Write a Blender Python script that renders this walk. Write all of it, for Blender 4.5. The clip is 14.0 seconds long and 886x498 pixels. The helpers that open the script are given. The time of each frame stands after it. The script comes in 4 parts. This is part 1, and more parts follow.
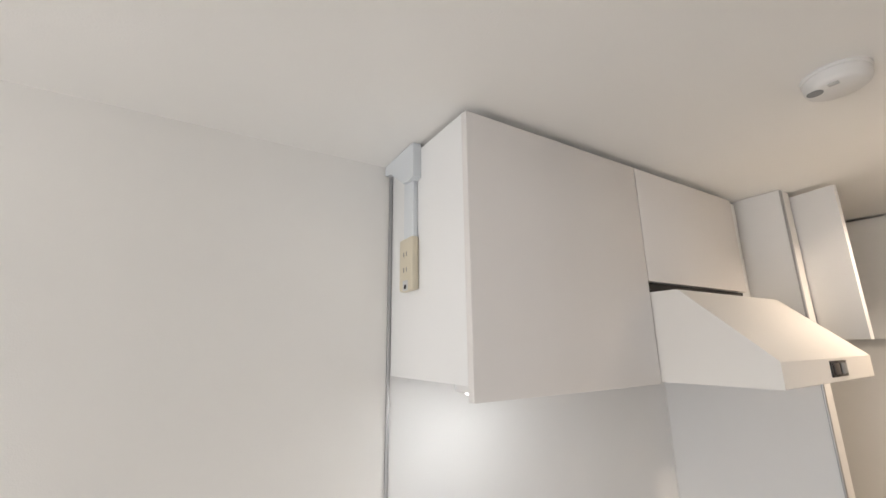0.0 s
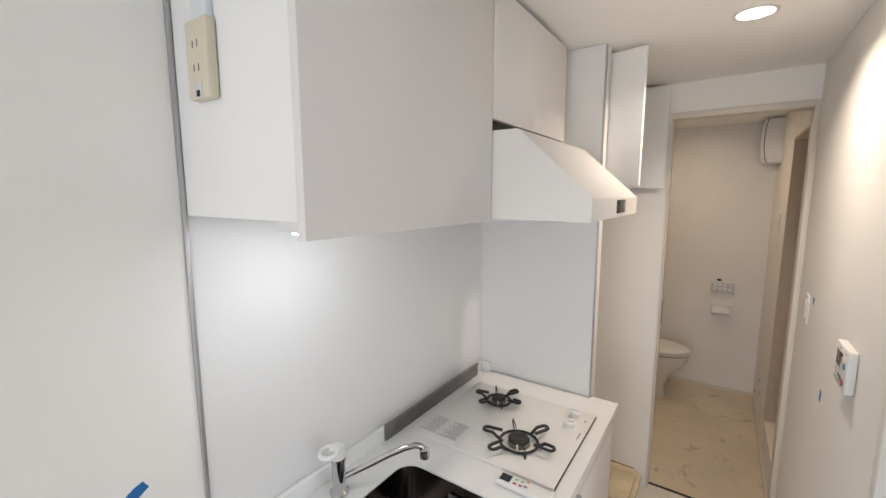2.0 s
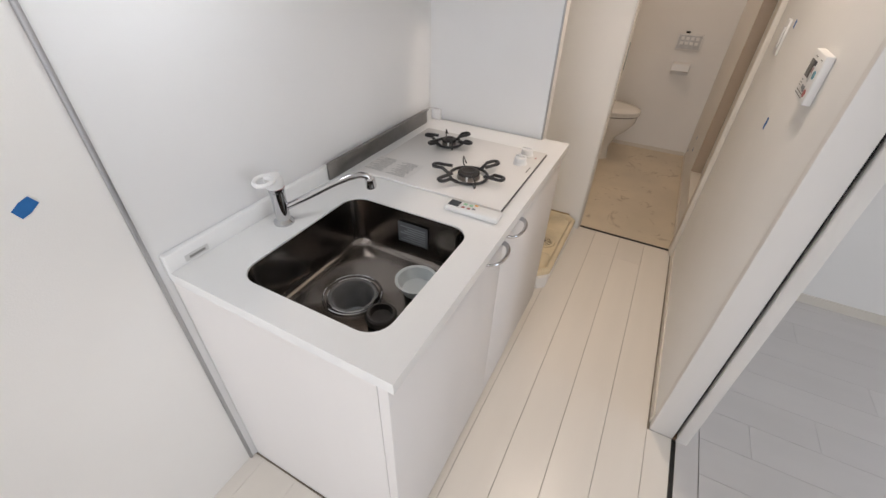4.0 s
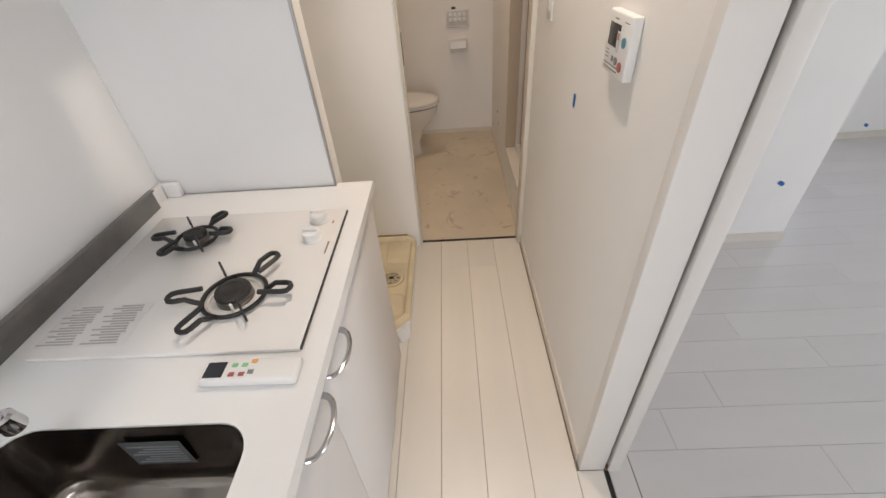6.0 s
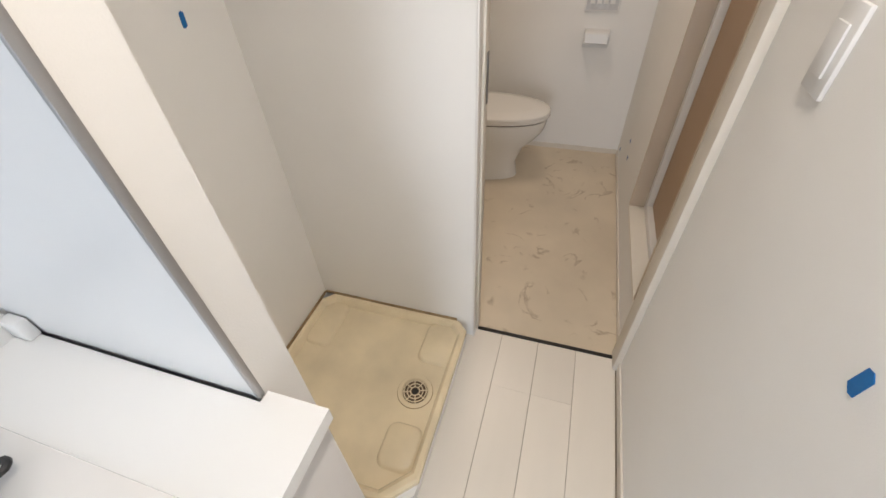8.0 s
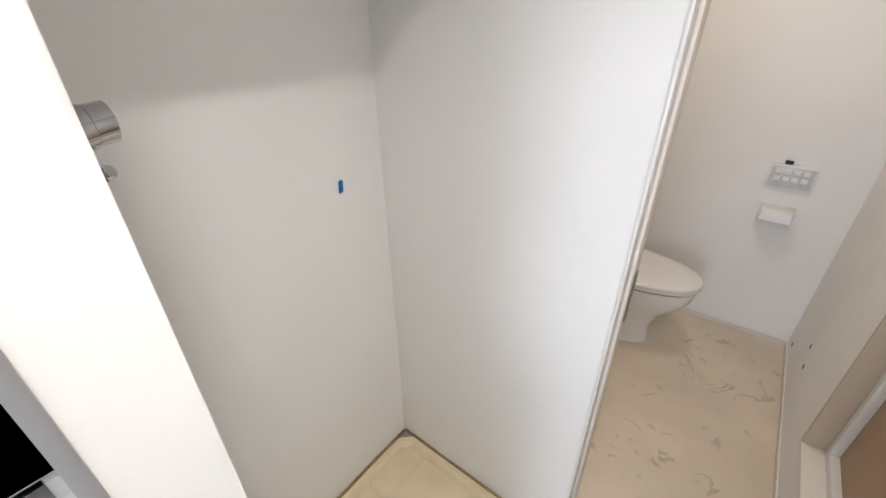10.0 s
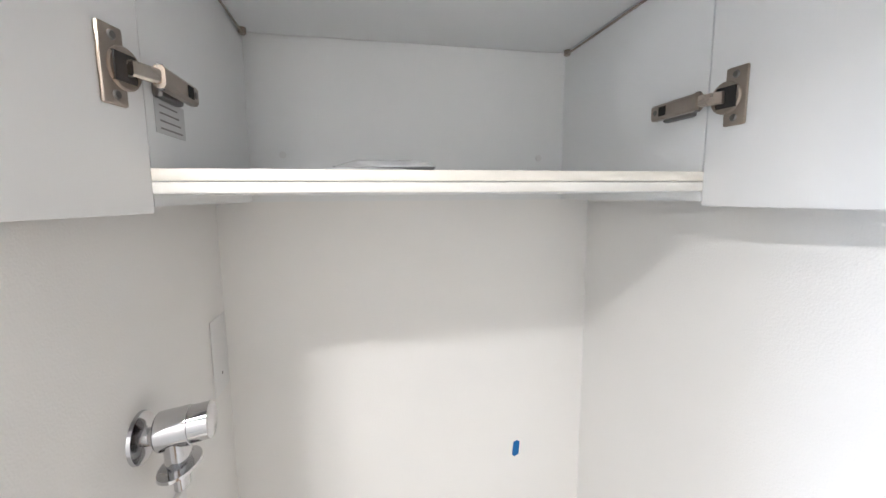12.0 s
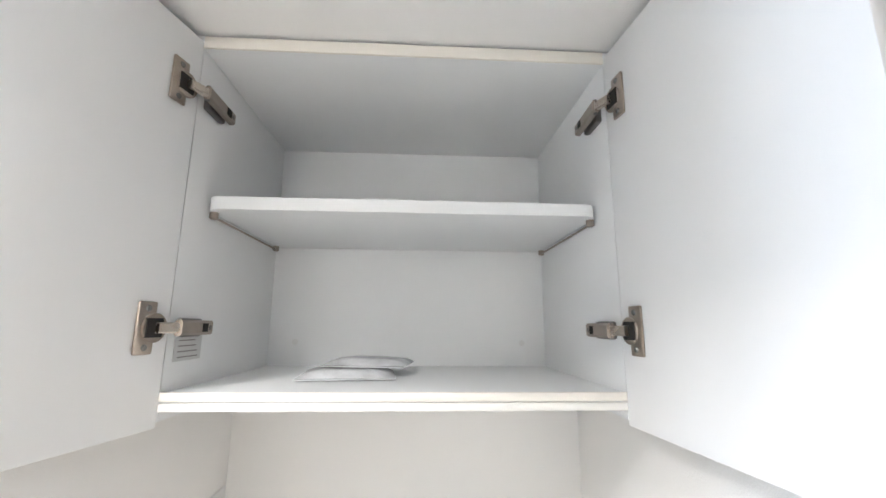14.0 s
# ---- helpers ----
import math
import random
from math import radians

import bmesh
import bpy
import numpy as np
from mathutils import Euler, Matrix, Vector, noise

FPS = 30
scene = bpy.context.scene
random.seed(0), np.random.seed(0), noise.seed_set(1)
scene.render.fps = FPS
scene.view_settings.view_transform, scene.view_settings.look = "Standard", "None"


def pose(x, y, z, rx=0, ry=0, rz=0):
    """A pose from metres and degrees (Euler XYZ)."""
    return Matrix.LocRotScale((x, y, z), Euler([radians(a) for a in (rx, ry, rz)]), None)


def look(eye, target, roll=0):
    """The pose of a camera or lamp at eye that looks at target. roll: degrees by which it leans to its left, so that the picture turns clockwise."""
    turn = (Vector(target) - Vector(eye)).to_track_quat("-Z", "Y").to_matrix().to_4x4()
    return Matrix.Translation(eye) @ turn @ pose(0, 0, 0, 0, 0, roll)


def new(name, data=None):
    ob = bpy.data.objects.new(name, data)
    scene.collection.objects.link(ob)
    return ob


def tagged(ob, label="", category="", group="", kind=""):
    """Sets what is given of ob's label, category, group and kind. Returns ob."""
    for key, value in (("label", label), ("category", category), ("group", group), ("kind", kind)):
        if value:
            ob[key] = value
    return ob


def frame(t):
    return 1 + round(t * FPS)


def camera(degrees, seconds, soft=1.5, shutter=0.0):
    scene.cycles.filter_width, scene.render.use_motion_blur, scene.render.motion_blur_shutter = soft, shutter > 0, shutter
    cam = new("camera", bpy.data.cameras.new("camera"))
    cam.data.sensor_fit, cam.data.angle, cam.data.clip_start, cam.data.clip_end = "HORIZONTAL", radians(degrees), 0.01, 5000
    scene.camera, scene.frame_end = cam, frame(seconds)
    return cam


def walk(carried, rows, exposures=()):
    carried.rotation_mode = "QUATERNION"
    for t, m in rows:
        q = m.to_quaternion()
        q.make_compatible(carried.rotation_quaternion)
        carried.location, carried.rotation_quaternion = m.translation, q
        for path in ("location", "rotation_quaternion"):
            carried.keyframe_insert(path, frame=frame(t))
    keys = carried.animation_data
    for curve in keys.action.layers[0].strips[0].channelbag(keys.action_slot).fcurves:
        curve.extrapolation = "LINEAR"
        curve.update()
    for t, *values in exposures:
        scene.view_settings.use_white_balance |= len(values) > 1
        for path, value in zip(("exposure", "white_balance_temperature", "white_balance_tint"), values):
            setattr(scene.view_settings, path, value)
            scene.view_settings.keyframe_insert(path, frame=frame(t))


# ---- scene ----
cam = camera(95.0, 14.0)
PATH = [
    (0, (0.318, 0.186, 1.705), (1.337, 1.844, 2.166), -0.8),
    (0.5, (0.366, 0.259, 1.764), (1.748, 1.654, 2.145), -1.6),
    (1, (0.378, 0.283, 1.752), (1.944, 1.51, 1.952), -1.0),
    (1.5, (0.375, 0.288, 1.721), (2.013, 1.436, 1.737), -0.9),
    (2, (0.393, 0.315, 1.67), (2.026, 1.439, 1.405), 0.0),
    (2.5, (0.414, 0.341, 1.599), (1.988, 1.434, 1.027), 0.5),
    (3, (0.423, 0.35, 1.538), (1.905, 1.391, 0.688), 0.6),
    (3.2, (0.424, 0.347, 1.519), (1.855, 1.359, 0.556), 0.7),
    (5.3, (0.674, 0.339, 1.4), (2.157, 0.621, 0.088), -3.0),
    (5.5, (0.732, 0.344, 1.398), (2.269, 0.551, 0.135), -3.5),
    (6, (0.974, 0.364, 1.409), (2.551, 0.432, 0.182), -4.4),
    (6.5, (1.275, 0.359, 1.407), (2.84, 0.344, 0.163), -5.2),
    (7, (1.49, 0.294, 1.405), (3.097, 0.362, 0.217), -4.1),
    (7.2, (1.568, 0.294, 1.405), (3.144, 0.427, 0.18), -3.4),
    (9.5, (2.072, 0.453, 1.458), (3.216, 1.416, 0.129), -2.5),
    (10, (2.067, 0.432, 1.559), (3.427, 1.508, 0.564), -0.7),
    (10.5, (2.115, 0.441, 1.634), (3.519, 1.689, 0.949), 0.7),
    (11, (2.215, 0.446, 1.678), (3.333, 2.033, 1.198), 1.3),
    (11.5, (2.289, 0.466, 1.691), (3.065, 2.27, 1.312), 0.5),
    (12, (2.361, 0.48, 1.718), (2.754, 2.425, 1.462), -0.4),
    (12.5, (2.429, 0.453, 1.75), (2.452, 2.452, 1.682), 0.1),
    (13, (2.462, 0.417, 1.786), (2.326, 2.408, 1.909), 0.6),
    (13.5, (2.472, 0.377, 1.816), (2.349, 2.353, 2.098), 0.5),
    (14, (2.49, 0.365, 1.825), (2.591, 2.328, 2.195), 0.4),
]
EXPOSURES = [(0.0, -0.12, 7000, 15), (0.6, 0.03, 6600, 14), (1.0, 0.03, 6600, 14), (2.0, -0.06, 6700, 14), (3.0, -0.02, 6600, 15), (5.5, 0.0, 6750, 16), (6.0, 0.14, 6700, 15), (6.5, 0.20, 6450, 14),
             (7.2, 0.34, 6250, 12), (9.5, 0.70, 5700, 11), (10.5, 0.78, 5580, 11), (11.0, 0.95, 5500, 10), (12.0, 1.28, 5400, 10), (13.0, 1.47, 5400, 10), (14.0, 1.56, 5400, 9)]
walk(cam, [(t, look(eye, target, roll)) for t, eye, target, roll in PATH], EXPOSURES)

# ---- world, lights, exposure ----
world = bpy.data.worlds.new("world")
scene.world = world
world.use_nodes = True
_wn = world.node_tree.nodes
_sky = _wn.new("ShaderNodeTexSky")
_sky.sky_type, _sky.sun_disc = "NISHITA", False
_sky.sun_elevation, _sky.sun_rotation = radians(40), radians(150)
world.node_tree.links.new(_sky.outputs["Color"], _wn["Background"].inputs["Color"])
_wn["Background"].inputs["Strength"].default_value = 0.12


def lamp(name, where, target, energy, color, size, size_y=None, shape="RECTANGLE", spread=180):
    data = bpy.data.lights.new(name, "AREA")
    data.energy, data.color, data.shape, data.size, data.spread = energy, color, shape, size, radians(spread)
    if size_y:
        data.size_y = size_y
    ob = new(name, data)
    ob.matrix_world = look(where, target)
    return ob


ZC = 2.225           # ceiling
YB = 1.235           # kitchen back wall
DL = (2.035, 0.279)  # downlight
lamp("downlight_lamp", (DL[0], DL[1], ZC - 0.012), (DL[0], DL[1], 0), 5.3, (1.0, 0.87, 0.72), 0.085, shape="DISK", spread=136)
lamp("undercabinet_lamp", (0.99, 0.974, 1.587), (1.02, 1.09, 1.0), 1.0, (0.86, 0.95, 1.0), 0.20, 0.10)
lamp("window_lamp_east", (3.86, -2.15, 1.35), (0, -1.9, 0.6), 4.0, (0.74, 0.86, 1.0), 1.0, 1.2)
# Daylight of an unseen south window, added to brighten cabinet fronts and passage.
lamp("added_daylight_south", (0.6, -3.66, 1.1), (0.6, 0, 1.0), 27.0, (0.86, 0.93, 1.0), 1.9, 1.9)
lamp("window_lamp_west", (-2.16, 0.3, 1.25), (0, 0.4, 1.1), 35.0, (0.90, 0.95, 1.0), 1.2, 1.7)
lamp("toilet_lamp", (3.75, 0.62, ZC - 0.07), (3.75, 0.62, 0), 3.5, (1.0, 0.79, 0.58), 0.2, shape="DISK")


# ---- materials ----
def mat(name, color, rough=0.5, metal=0.0, grain=0.0, grain_scale=300.0, stain=0.04, stain_scale=2.5,
        coat=0.0, random_tint=0.0, stretch=(1, 1, 1), emit=0.0, spec=0.5):
    m = bpy.data.materials.new(name)
    m.use_nodes = True
    nt = m.node_tree
    b = nt.nodes["Principled BSDF"]
    b.inputs["Roughness"].default_value = rough
    b.inputs["Metallic"].default_value = metal
    b.inputs["Coat Weight"].default_value = coat
    b.inputs["Specular IOR Level"].default_value = spec
    co = nt.nodes.new("ShaderNodeTexCoord")
    mp = nt.nodes.new("ShaderNodeMapping")
    mp.inputs["Scale"].default_value = stretch
    nt.links.new(co.outputs["Object"], mp.inputs["Vector"])
    n1 = nt.nodes.new("ShaderNodeTexNoise")
    n1.inputs["Scale"].default_value, n1.inputs["Detail"].default_value = stain_scale, 5
    nt.links.new(mp.outputs["Vector"], n1.inputs["Vector"])
    ramp = nt.nodes.new("ShaderNodeMapRange")
    ramp.inputs["From Min"].default_value, ramp.inputs["From Max"].default_value = 0.3, 0.7
    ramp.inputs["To Min"].default_value, ramp.inputs["To Max"].default_value = 1 - stain, 1 + stain * 0.4
    nt.links.new(n1.outputs["Fac"], ramp.inputs["Value"])
    val = ramp.outputs["Result"]
    if random_tint:
        oi = nt.nodes.new("ShaderNodeObjectInfo")
        mr = nt.nodes.new("ShaderNodeMapRange")
        mr.inputs["To Min"].default_value, mr.inputs["To Max"].default_value = 1 - random_tint, 1
        nt.links.new(oi.outputs["Random"], mr.inputs["Value"])
        mul = nt.nodes.new("ShaderNodeMath")
        mul.operation = "MULTIPLY"
        nt.links.new(val, mul.inputs[0])
        nt.links.new(mr.outputs["Result"], mul.inputs[1])
        val = mul.outputs["Value"]
    sc = nt.nodes.new("ShaderNodeVectorMath")
    sc.operation = "SCALE"
    sc.inputs[0].default_value = color
    nt.links.new(val, sc.inputs["Scale"])
    nt.links.new(sc.outputs["Vector"], b.inputs["Base Color"])
    n2 = nt.nodes.new("ShaderNodeTexNoise")
    n2.inputs["Scale"].default_value, n2.inputs["Detail"].default_value = grain_scale, 3
    nt.links.new(mp.outputs["Vector"], n2.inputs["Vector"])
    rr = nt.nodes.new("ShaderNodeMapRange")
    rr.inputs["To Min"].default_value, rr.inputs["To Max"].default_value = max(0.02, rough - 0.06), min(1, rough + 0.06)
    nt.links.new(n1.outputs["Fac"], rr.inputs["Value"])
    nt.links.new(rr.outputs["Result"], b.inputs["Roughness"])
    if grain:
        bp = nt.nodes.new("ShaderNodeBump")
        bp.inputs["Strength"].default_value, bp.inputs["Distance"].default_value = grain, 0.002
        nt.links.new(n2.outputs["Fac"], bp.inputs["Height"])
        nt.links.new(bp.outputs["Normal"], b.inputs["Normal"])
    if emit:
        b.inputs["Emission Color"].default_value = (*color, 1)
        b.inputs["Emission Strength"].default_value = emit
    return m


WALLPAPER = mat("wallpaper", (0.885, 0.87, 0.84), 0.75, grain=0.2, grain_scale=420, stain=0.05, stain_scale=1.3)
CEILING = mat("ceiling_paper", (0.91, 0.90, 0.875), 0.8, grain=0.3, grain_scale=380, stain=0.03, stain_scale=1.0)
PANEL = mat("glossy_panel", (0.84, 0.84, 0.835), 0.33, grain=0.02, grain_scale=60, stain=0.02)
FRONT = mat("cabinet_front", (0.78, 0.755, 0.735), 0.55, spec=0.3, grain=0.05, grain_scale=500, stain=0.03, stretch=(1, 1, 0.05))
CARCASS = mat("melamine", (0.86, 0.865, 0.86), 0.45, grain=0.12, grain_scale=600, stain=0.02)
DOORWHITE = mat("door_melamine", (0.85, 0.85, 0.845), 0.5, grain=0.06, grain_scale=420, stain=0.03, stretch=(1, 1, 0.06))
EDGE = mat("edge_band", (0.82, 0.80, 0.75), 0.45, stain=0.02)
EDGECREAM = mat("edge_band_cream", (0.84, 0.80, 0.72), 0.45, stain=0.03)
COUNTER = mat("solid_surface", (0.84, 0.84, 0.83), 0.22, grain=0.02, stain=0.02)
HOBGLASS = mat("hob_enamel", (0.80, 0.78, 0.755), 0.12, stain=0.02)
HOOD = mat("hood_paint", (0.82, 0.80, 0.765), 0.32, stain=0.02)
STEEL = mat("stainless", (0.25, 0.225, 0.205), 0.19, 1.0, grain=0.02, grain_scale=120, stain=0.22, stain_scale=5, stretch=(1, 3, 1))
STEELDARK = mat("stainless_dull", (0.24, 0.23, 0.22), 0.33, 1.0, grain=0.1, grain_scale=200, stain=0.2, stain_scale=14)
CHROME = mat("chrome", (0.58, 0.58, 0.59), 0.08, 1.0, stain=0.03)
NICKEL = mat("nickel", (0.42, 0.36, 0.30), 0.3, 1.0, stain=0.1, stain_scale=40)
ALU = mat("aluminium", (0.46, 0.46, 0.47), 0.4, 0.8, stain=0.05)
IRON = mat("black_enamel", (0.018, 0.017, 0.017), 0.45, grain=0.1, stain=0.1, stain_scale=40)
BURNER = mat("burner_cap", (0.05, 0.045, 0.042), 0.55, 0.4, grain=0.2, stain=0.3, stain_scale=60)
DARK = mat("dark_gap", (0.02, 0.018, 0.016), 0.7)
PLASTIC = mat("white_plastic", (0.80, 0.795, 0.78), 0.35, stain=0.02)
PLASTICGREY = mat("grey_plastic", (0.22, 0.235, 0.245), 0.4, stain=0.08)
BOWLGREY = mat("pale_grey_plastic", (0.52, 0.56, 0.57), 0.35, stain=0.06)
CREAMPLASTIC = mat("cream_plastic", (0.66, 0.60, 0.47), 0.4, stain=0.06)
PALEPLASTIC = mat("duct_plastic", (0.68, 0.72, 0.75), 0.4, stain=0.03)
PAN = mat("pan_plastic", (0.83, 0.71, 0.49), 0.25, grain=0.02, grain_scale=60, stain=0.16, stain_scale=5)
TRIM = mat("trim_paint", (0.74, 0.69, 0.61), 0.45, stain=0.04)
CASING = mat("casing_paint", (0.80, 0.775, 0.74), 0.4, grain=0.08, stain=0.03, stretch=(1, 1, 0.1))
REVEAL = mat("reveal_tan", (0.55, 0.46, 0.36), 0.5, stain=0.06)
TAN = mat("bath_tan", (0.42, 0.29, 0.18), 0.5, stain=0.1)
PLANK = mat("white_oak_plank", (0.84, 0.785, 0.705), 0.30, grain=0.04, grain_scale=160, stain=0.05, stain_scale=6, random_tint=0.05, stretch=(0.12, 1, 1))
PLANK2 = mat("white_plank", (0.72, 0.69, 0.665), 0.24, grain=0.04, grain_scale=160, stain=0.05, stain_scale=6, random_tint=0.05, stretch=(1, 0.12, 1))
SEAM = mat("plank_seam", (0.30, 0.25, 0.19), 0.8)
CERAMIC = mat("ceramic", (0.80, 0.78, 0.74), 0.15, stain=0.01)
TAPE = mat("blue_tape", (0.010, 0.145, 0.42), 0.6, grain=0.2, grain_scale=200, stain=0.1, stain_scale=60)
INK = mat("grey_ink", (0.25, 0.24, 0.23), 0.6)
BLACK = mat("black_plastic", (0.02, 0.02, 0.022), 0.2)
LCD = mat("dark_screen", (0.03, 0.035, 0.04), 0.12)
RED = mat("red_button", (0.38, 0.11, 0.10), 0.4)
BLUE = mat("blue_button", (0.09, 0.28, 0.36), 0.4)
ORANGE = mat("orange_button", (0.8, 0.42, 0.12), 0.4)
GREEN = mat("green_button", (0.25, 0.55, 0.30), 0.4)
PRINT = mat("faint_print", (0.42, 0.41, 0.40), 0.5)
LABEL = mat("paper_label", (0.62, 0.62, 0.61), 0.5, stain=0.05)
LABELDARK = mat("sink_label", (0.10, 0.105, 0.11), 0.4, stain=0.1, stain_scale=40)
FILM = mat("packet_film", (0.72, 0.725, 0.73), 0.22, grain=0.6, grain_scale=45, stain=0.25, stain_scale=30)
GLOW = mat("lamp_diffuser", (1.0, 0.93, 0.82), 0.5, emit=3.5)
GLOWCOOL = mat("tube_diffuser", (0.93, 0.97, 1.0), 0.5, emit=3.5)


def marble():
    m = mat("marble_vinyl", (0.71, 0.615, 0.475), 0.35, stain=0.12, stain_scale=3.0)
    nt = m.node_tree
    b = nt.nodes["Principled BSDF"]
    base = b.inputs["Base Color"].links[0].from_socket
    co = nt.nodes.new("ShaderNodeTexCoord")
    warp = nt.nodes.new("ShaderNodeTexNoise")
    warp.inputs["Scale"].default_value, warp.inputs["Detail"].default_value = 3.6, 6
    warp.inputs["Distortion"].default_value = 1.6
    nt.links.new(co.outputs["Object"], warp.inputs["Vector"])
    band = nt.nodes.new("ShaderNodeValToRGB")
    e = band.color_ramp.elements
    e[0].position, e[0].color = 0.468, (0, 0, 0, 1)
    e[1].position, e[1].color = 0.528, (0, 0, 0, 1)
    mid = e.new(0.5)
    mid.color = (1, 1, 1, 1)
    nt.links.new(warp.outputs["Fac"], band.inputs["Fac"])
    mask = nt.nodes.new("ShaderNodeTexNoise")
    mask.inputs["Scale"].default_value, mask.inputs["Detail"].default_value = 9.0, 2
    nt.links.new(co.outputs["Object"], mask.inputs["Vector"])
    mr = nt.nodes.new("ShaderNodeMapRange")
    mr.inputs["From Min"].default_value, mr.inputs["From Max"].default_value = 0.52, 0.62
    mr.inputs["To Max"].default_value = 0.6
    nt.links.new(mask.outputs["Fac"], mr.inputs["Value"])
    mul = nt.nodes.new("ShaderNodeMath")
    mul.operation = "MULTIPLY"
    nt.links.new(band.outputs["Color"], mul.inputs[0])
    nt.links.new(mr.outputs["Result"], mul.inputs[1])
    mix = nt.nodes.new("ShaderNodeMix")
    mix.data_type = "RGBA"
    nt.links.new(mul.outputs["Value"], mix.inputs["Factor"])
    nt.links.new(base, mix.inputs["A"])
    mix.inputs["B"].default_value = (0.33, 0.235, 0.145, 1)
    nt.links.new(mix.outputs["Result"], b.inputs["Base Color"])
    return m


MARBLE = marble()


# ---- mesh helpers ----
def box(bm, x0, y0, z0, x1, y1, z1, bevel=0.0, seg=2):
    """A box, its edges rounded if bevel is given, added to bm."""
    vs = bmesh.ops.create_cube(bm, size=1.0)["verts"]
    for v in vs:
        v.co = Vector(((x0 + x1) / 2 + v.co.x * (x1 - x0), (y0 + y1) / 2 + v.co.y * (y1 - y0), (z0 + z1) / 2 + v.co.z * (z1 - z0)))
    if bevel:
        edges = {e for v in vs for e in v.link_edges}
        bmesh.ops.bevel(bm, geom=list(edges), offset=bevel, segments=seg, affect="EDGES", profile=0.5)
    return bm


def B(x0, y0, z0, x1, y1, z1, bevel=0.0, seg=2):
    return box(bmesh.new(), x0, y0, z0, x1, y1, z1, bevel, seg)


def rings(bm, loops, cap_start=True, cap_end=True, closed=True):
    """A skin over loops of points, each loop with the same count."""
    rows = [[bm.verts.new(p) for p in loop] for loop in loops]
    n = len(rows[0])
    for a, b in zip(rows, rows[1:]):
        for i in range(n if closed else n - 1):
            j = (i + 1) % n
            bm.faces.new((a[i], a[j], b[j], b[i]))
    if cap_start:
        bm.faces.new(list(reversed(rows[0])))
    if cap_end:
        bm.faces.new(rows[-1])
    return bm


def axes_for(d):
    d = Vector(d).normalized()
    u = d.orthogonal().normalized()
    return u, d.cross(u)


def lathe(bm, base, axis, profile, seg=24, caps=True):
    """A turned body: profile rows (radius, distance along the axis)."""
    u, w = axes_for(axis)
    a = Vector(axis).normalized()
    loops = [[Vector(base) + a * h + (u * math.cos(2 * math.pi * i / seg) + w * math.sin(2 * math.pi * i / seg)) * max(r, 1e-4)
              for i in range(seg)] for r, h in profile]
    return rings(bm, loops, caps, caps)


def L(base, axis, profile, seg=24, caps=True):
    return lathe(bmesh.new(), base, axis, profile, seg, caps)


def sweep(bm, pts, r, seg=8, closed=False, flat=1.0):
    """A rod along points."""
    pts = [Vector(p) for p in pts]
    n = len(pts)
    loops, u = [], None
    for i, p in enumerate(pts):
        d = (pts[(i + 1) % n] - pts[i - 1]) if closed else (pts[min(i + 1, n - 1)] - pts[max(i - 1, 0)])
        d.normalize()
        u = d.orthogonal() if u is None else u - d * u.dot(d)
        u.normalize()
        w = d.cross(u)
        loops.append([p + (u * math.cos(2 * math.pi * k / seg) + w * math.sin(2 * math.pi * k / seg) * flat) * r for k in range(seg)])
    if closed:
        loops.append(loops[0])
        rings(bm, loops, False, False)
        bmesh.ops.remove_doubles(bm, verts=bm.verts, dist=1e-6)
        return bm
    return rings(bm, loops)


def arc(c, u, v, r, a0, a1, n):
    return [Vector(c) + (Vector(u) * math.cos(radians(a0 + (a1 - a0) * i / n)) + Vector(v) * math.sin(radians(a0 + (a1 - a0) * i / n))) * r for i in range(n + 1)]


def round_rect(x0, y0, x1, y1, z, r, n=6):
    out = []
    for cx, cy, a in ((x1 - r, y1 - r, 0), (x0 + r, y1 - r, 90), (x0 + r, y0 + r, 180), (x1 - r, y0 + r, 270)):
        for i in range(n + 1):
            t = radians(a + 90 * i / n)
            out.append(Vector((cx + r * math.cos(t), cy + r * math.sin(t), z)))
    return out


def mesh_from(name, bm, material, smooth=35):
    bmesh.ops.recalc_face_normals(bm, faces=bm.faces)
    if smooth:
        for f in bm.faces:
            f.smooth = True
        for e in bm.edges:
            if len(e.link_faces) == 2 and e.calc_face_angle(0) > radians(smooth):
                e.smooth = False
    me = bpy.data.meshes.new(name)
    bm.to_mesh(me)
    bm.free()
    me.materials.append(material)
    return me


def thing(name, at, label, category, group="", kind=""):
    """An Empty at the thing's base."""
    ob = new(name)
    ob.empty_display_size = 0.05
    ob.location = at
    return tagged(ob, label, category, group, kind)


def part(name, bm, material, parent, label="", smooth=35):
    """One mesh object under a thing or a part, made in world places."""
    ob = new(name, mesh_from(name, bm, material, smooth))
    ob.parent = parent
    if not parent.parent and not parent.data:
        ob.matrix_parent_inverse = Matrix.Translation(-parent.location)
    if label:
        ob["label"] = label
    return ob


def solid(name, bm, material, label="", category="", group="", kind="", smooth=35):
    """A top-level thing that is one mesh."""
    return tagged(new(name, mesh_from(name, bm, material, smooth)), label, category, group, kind)


def structure(name, bm, material, label, category):
    return solid(name, bm, material, label, category, kind="structure", smooth=0)


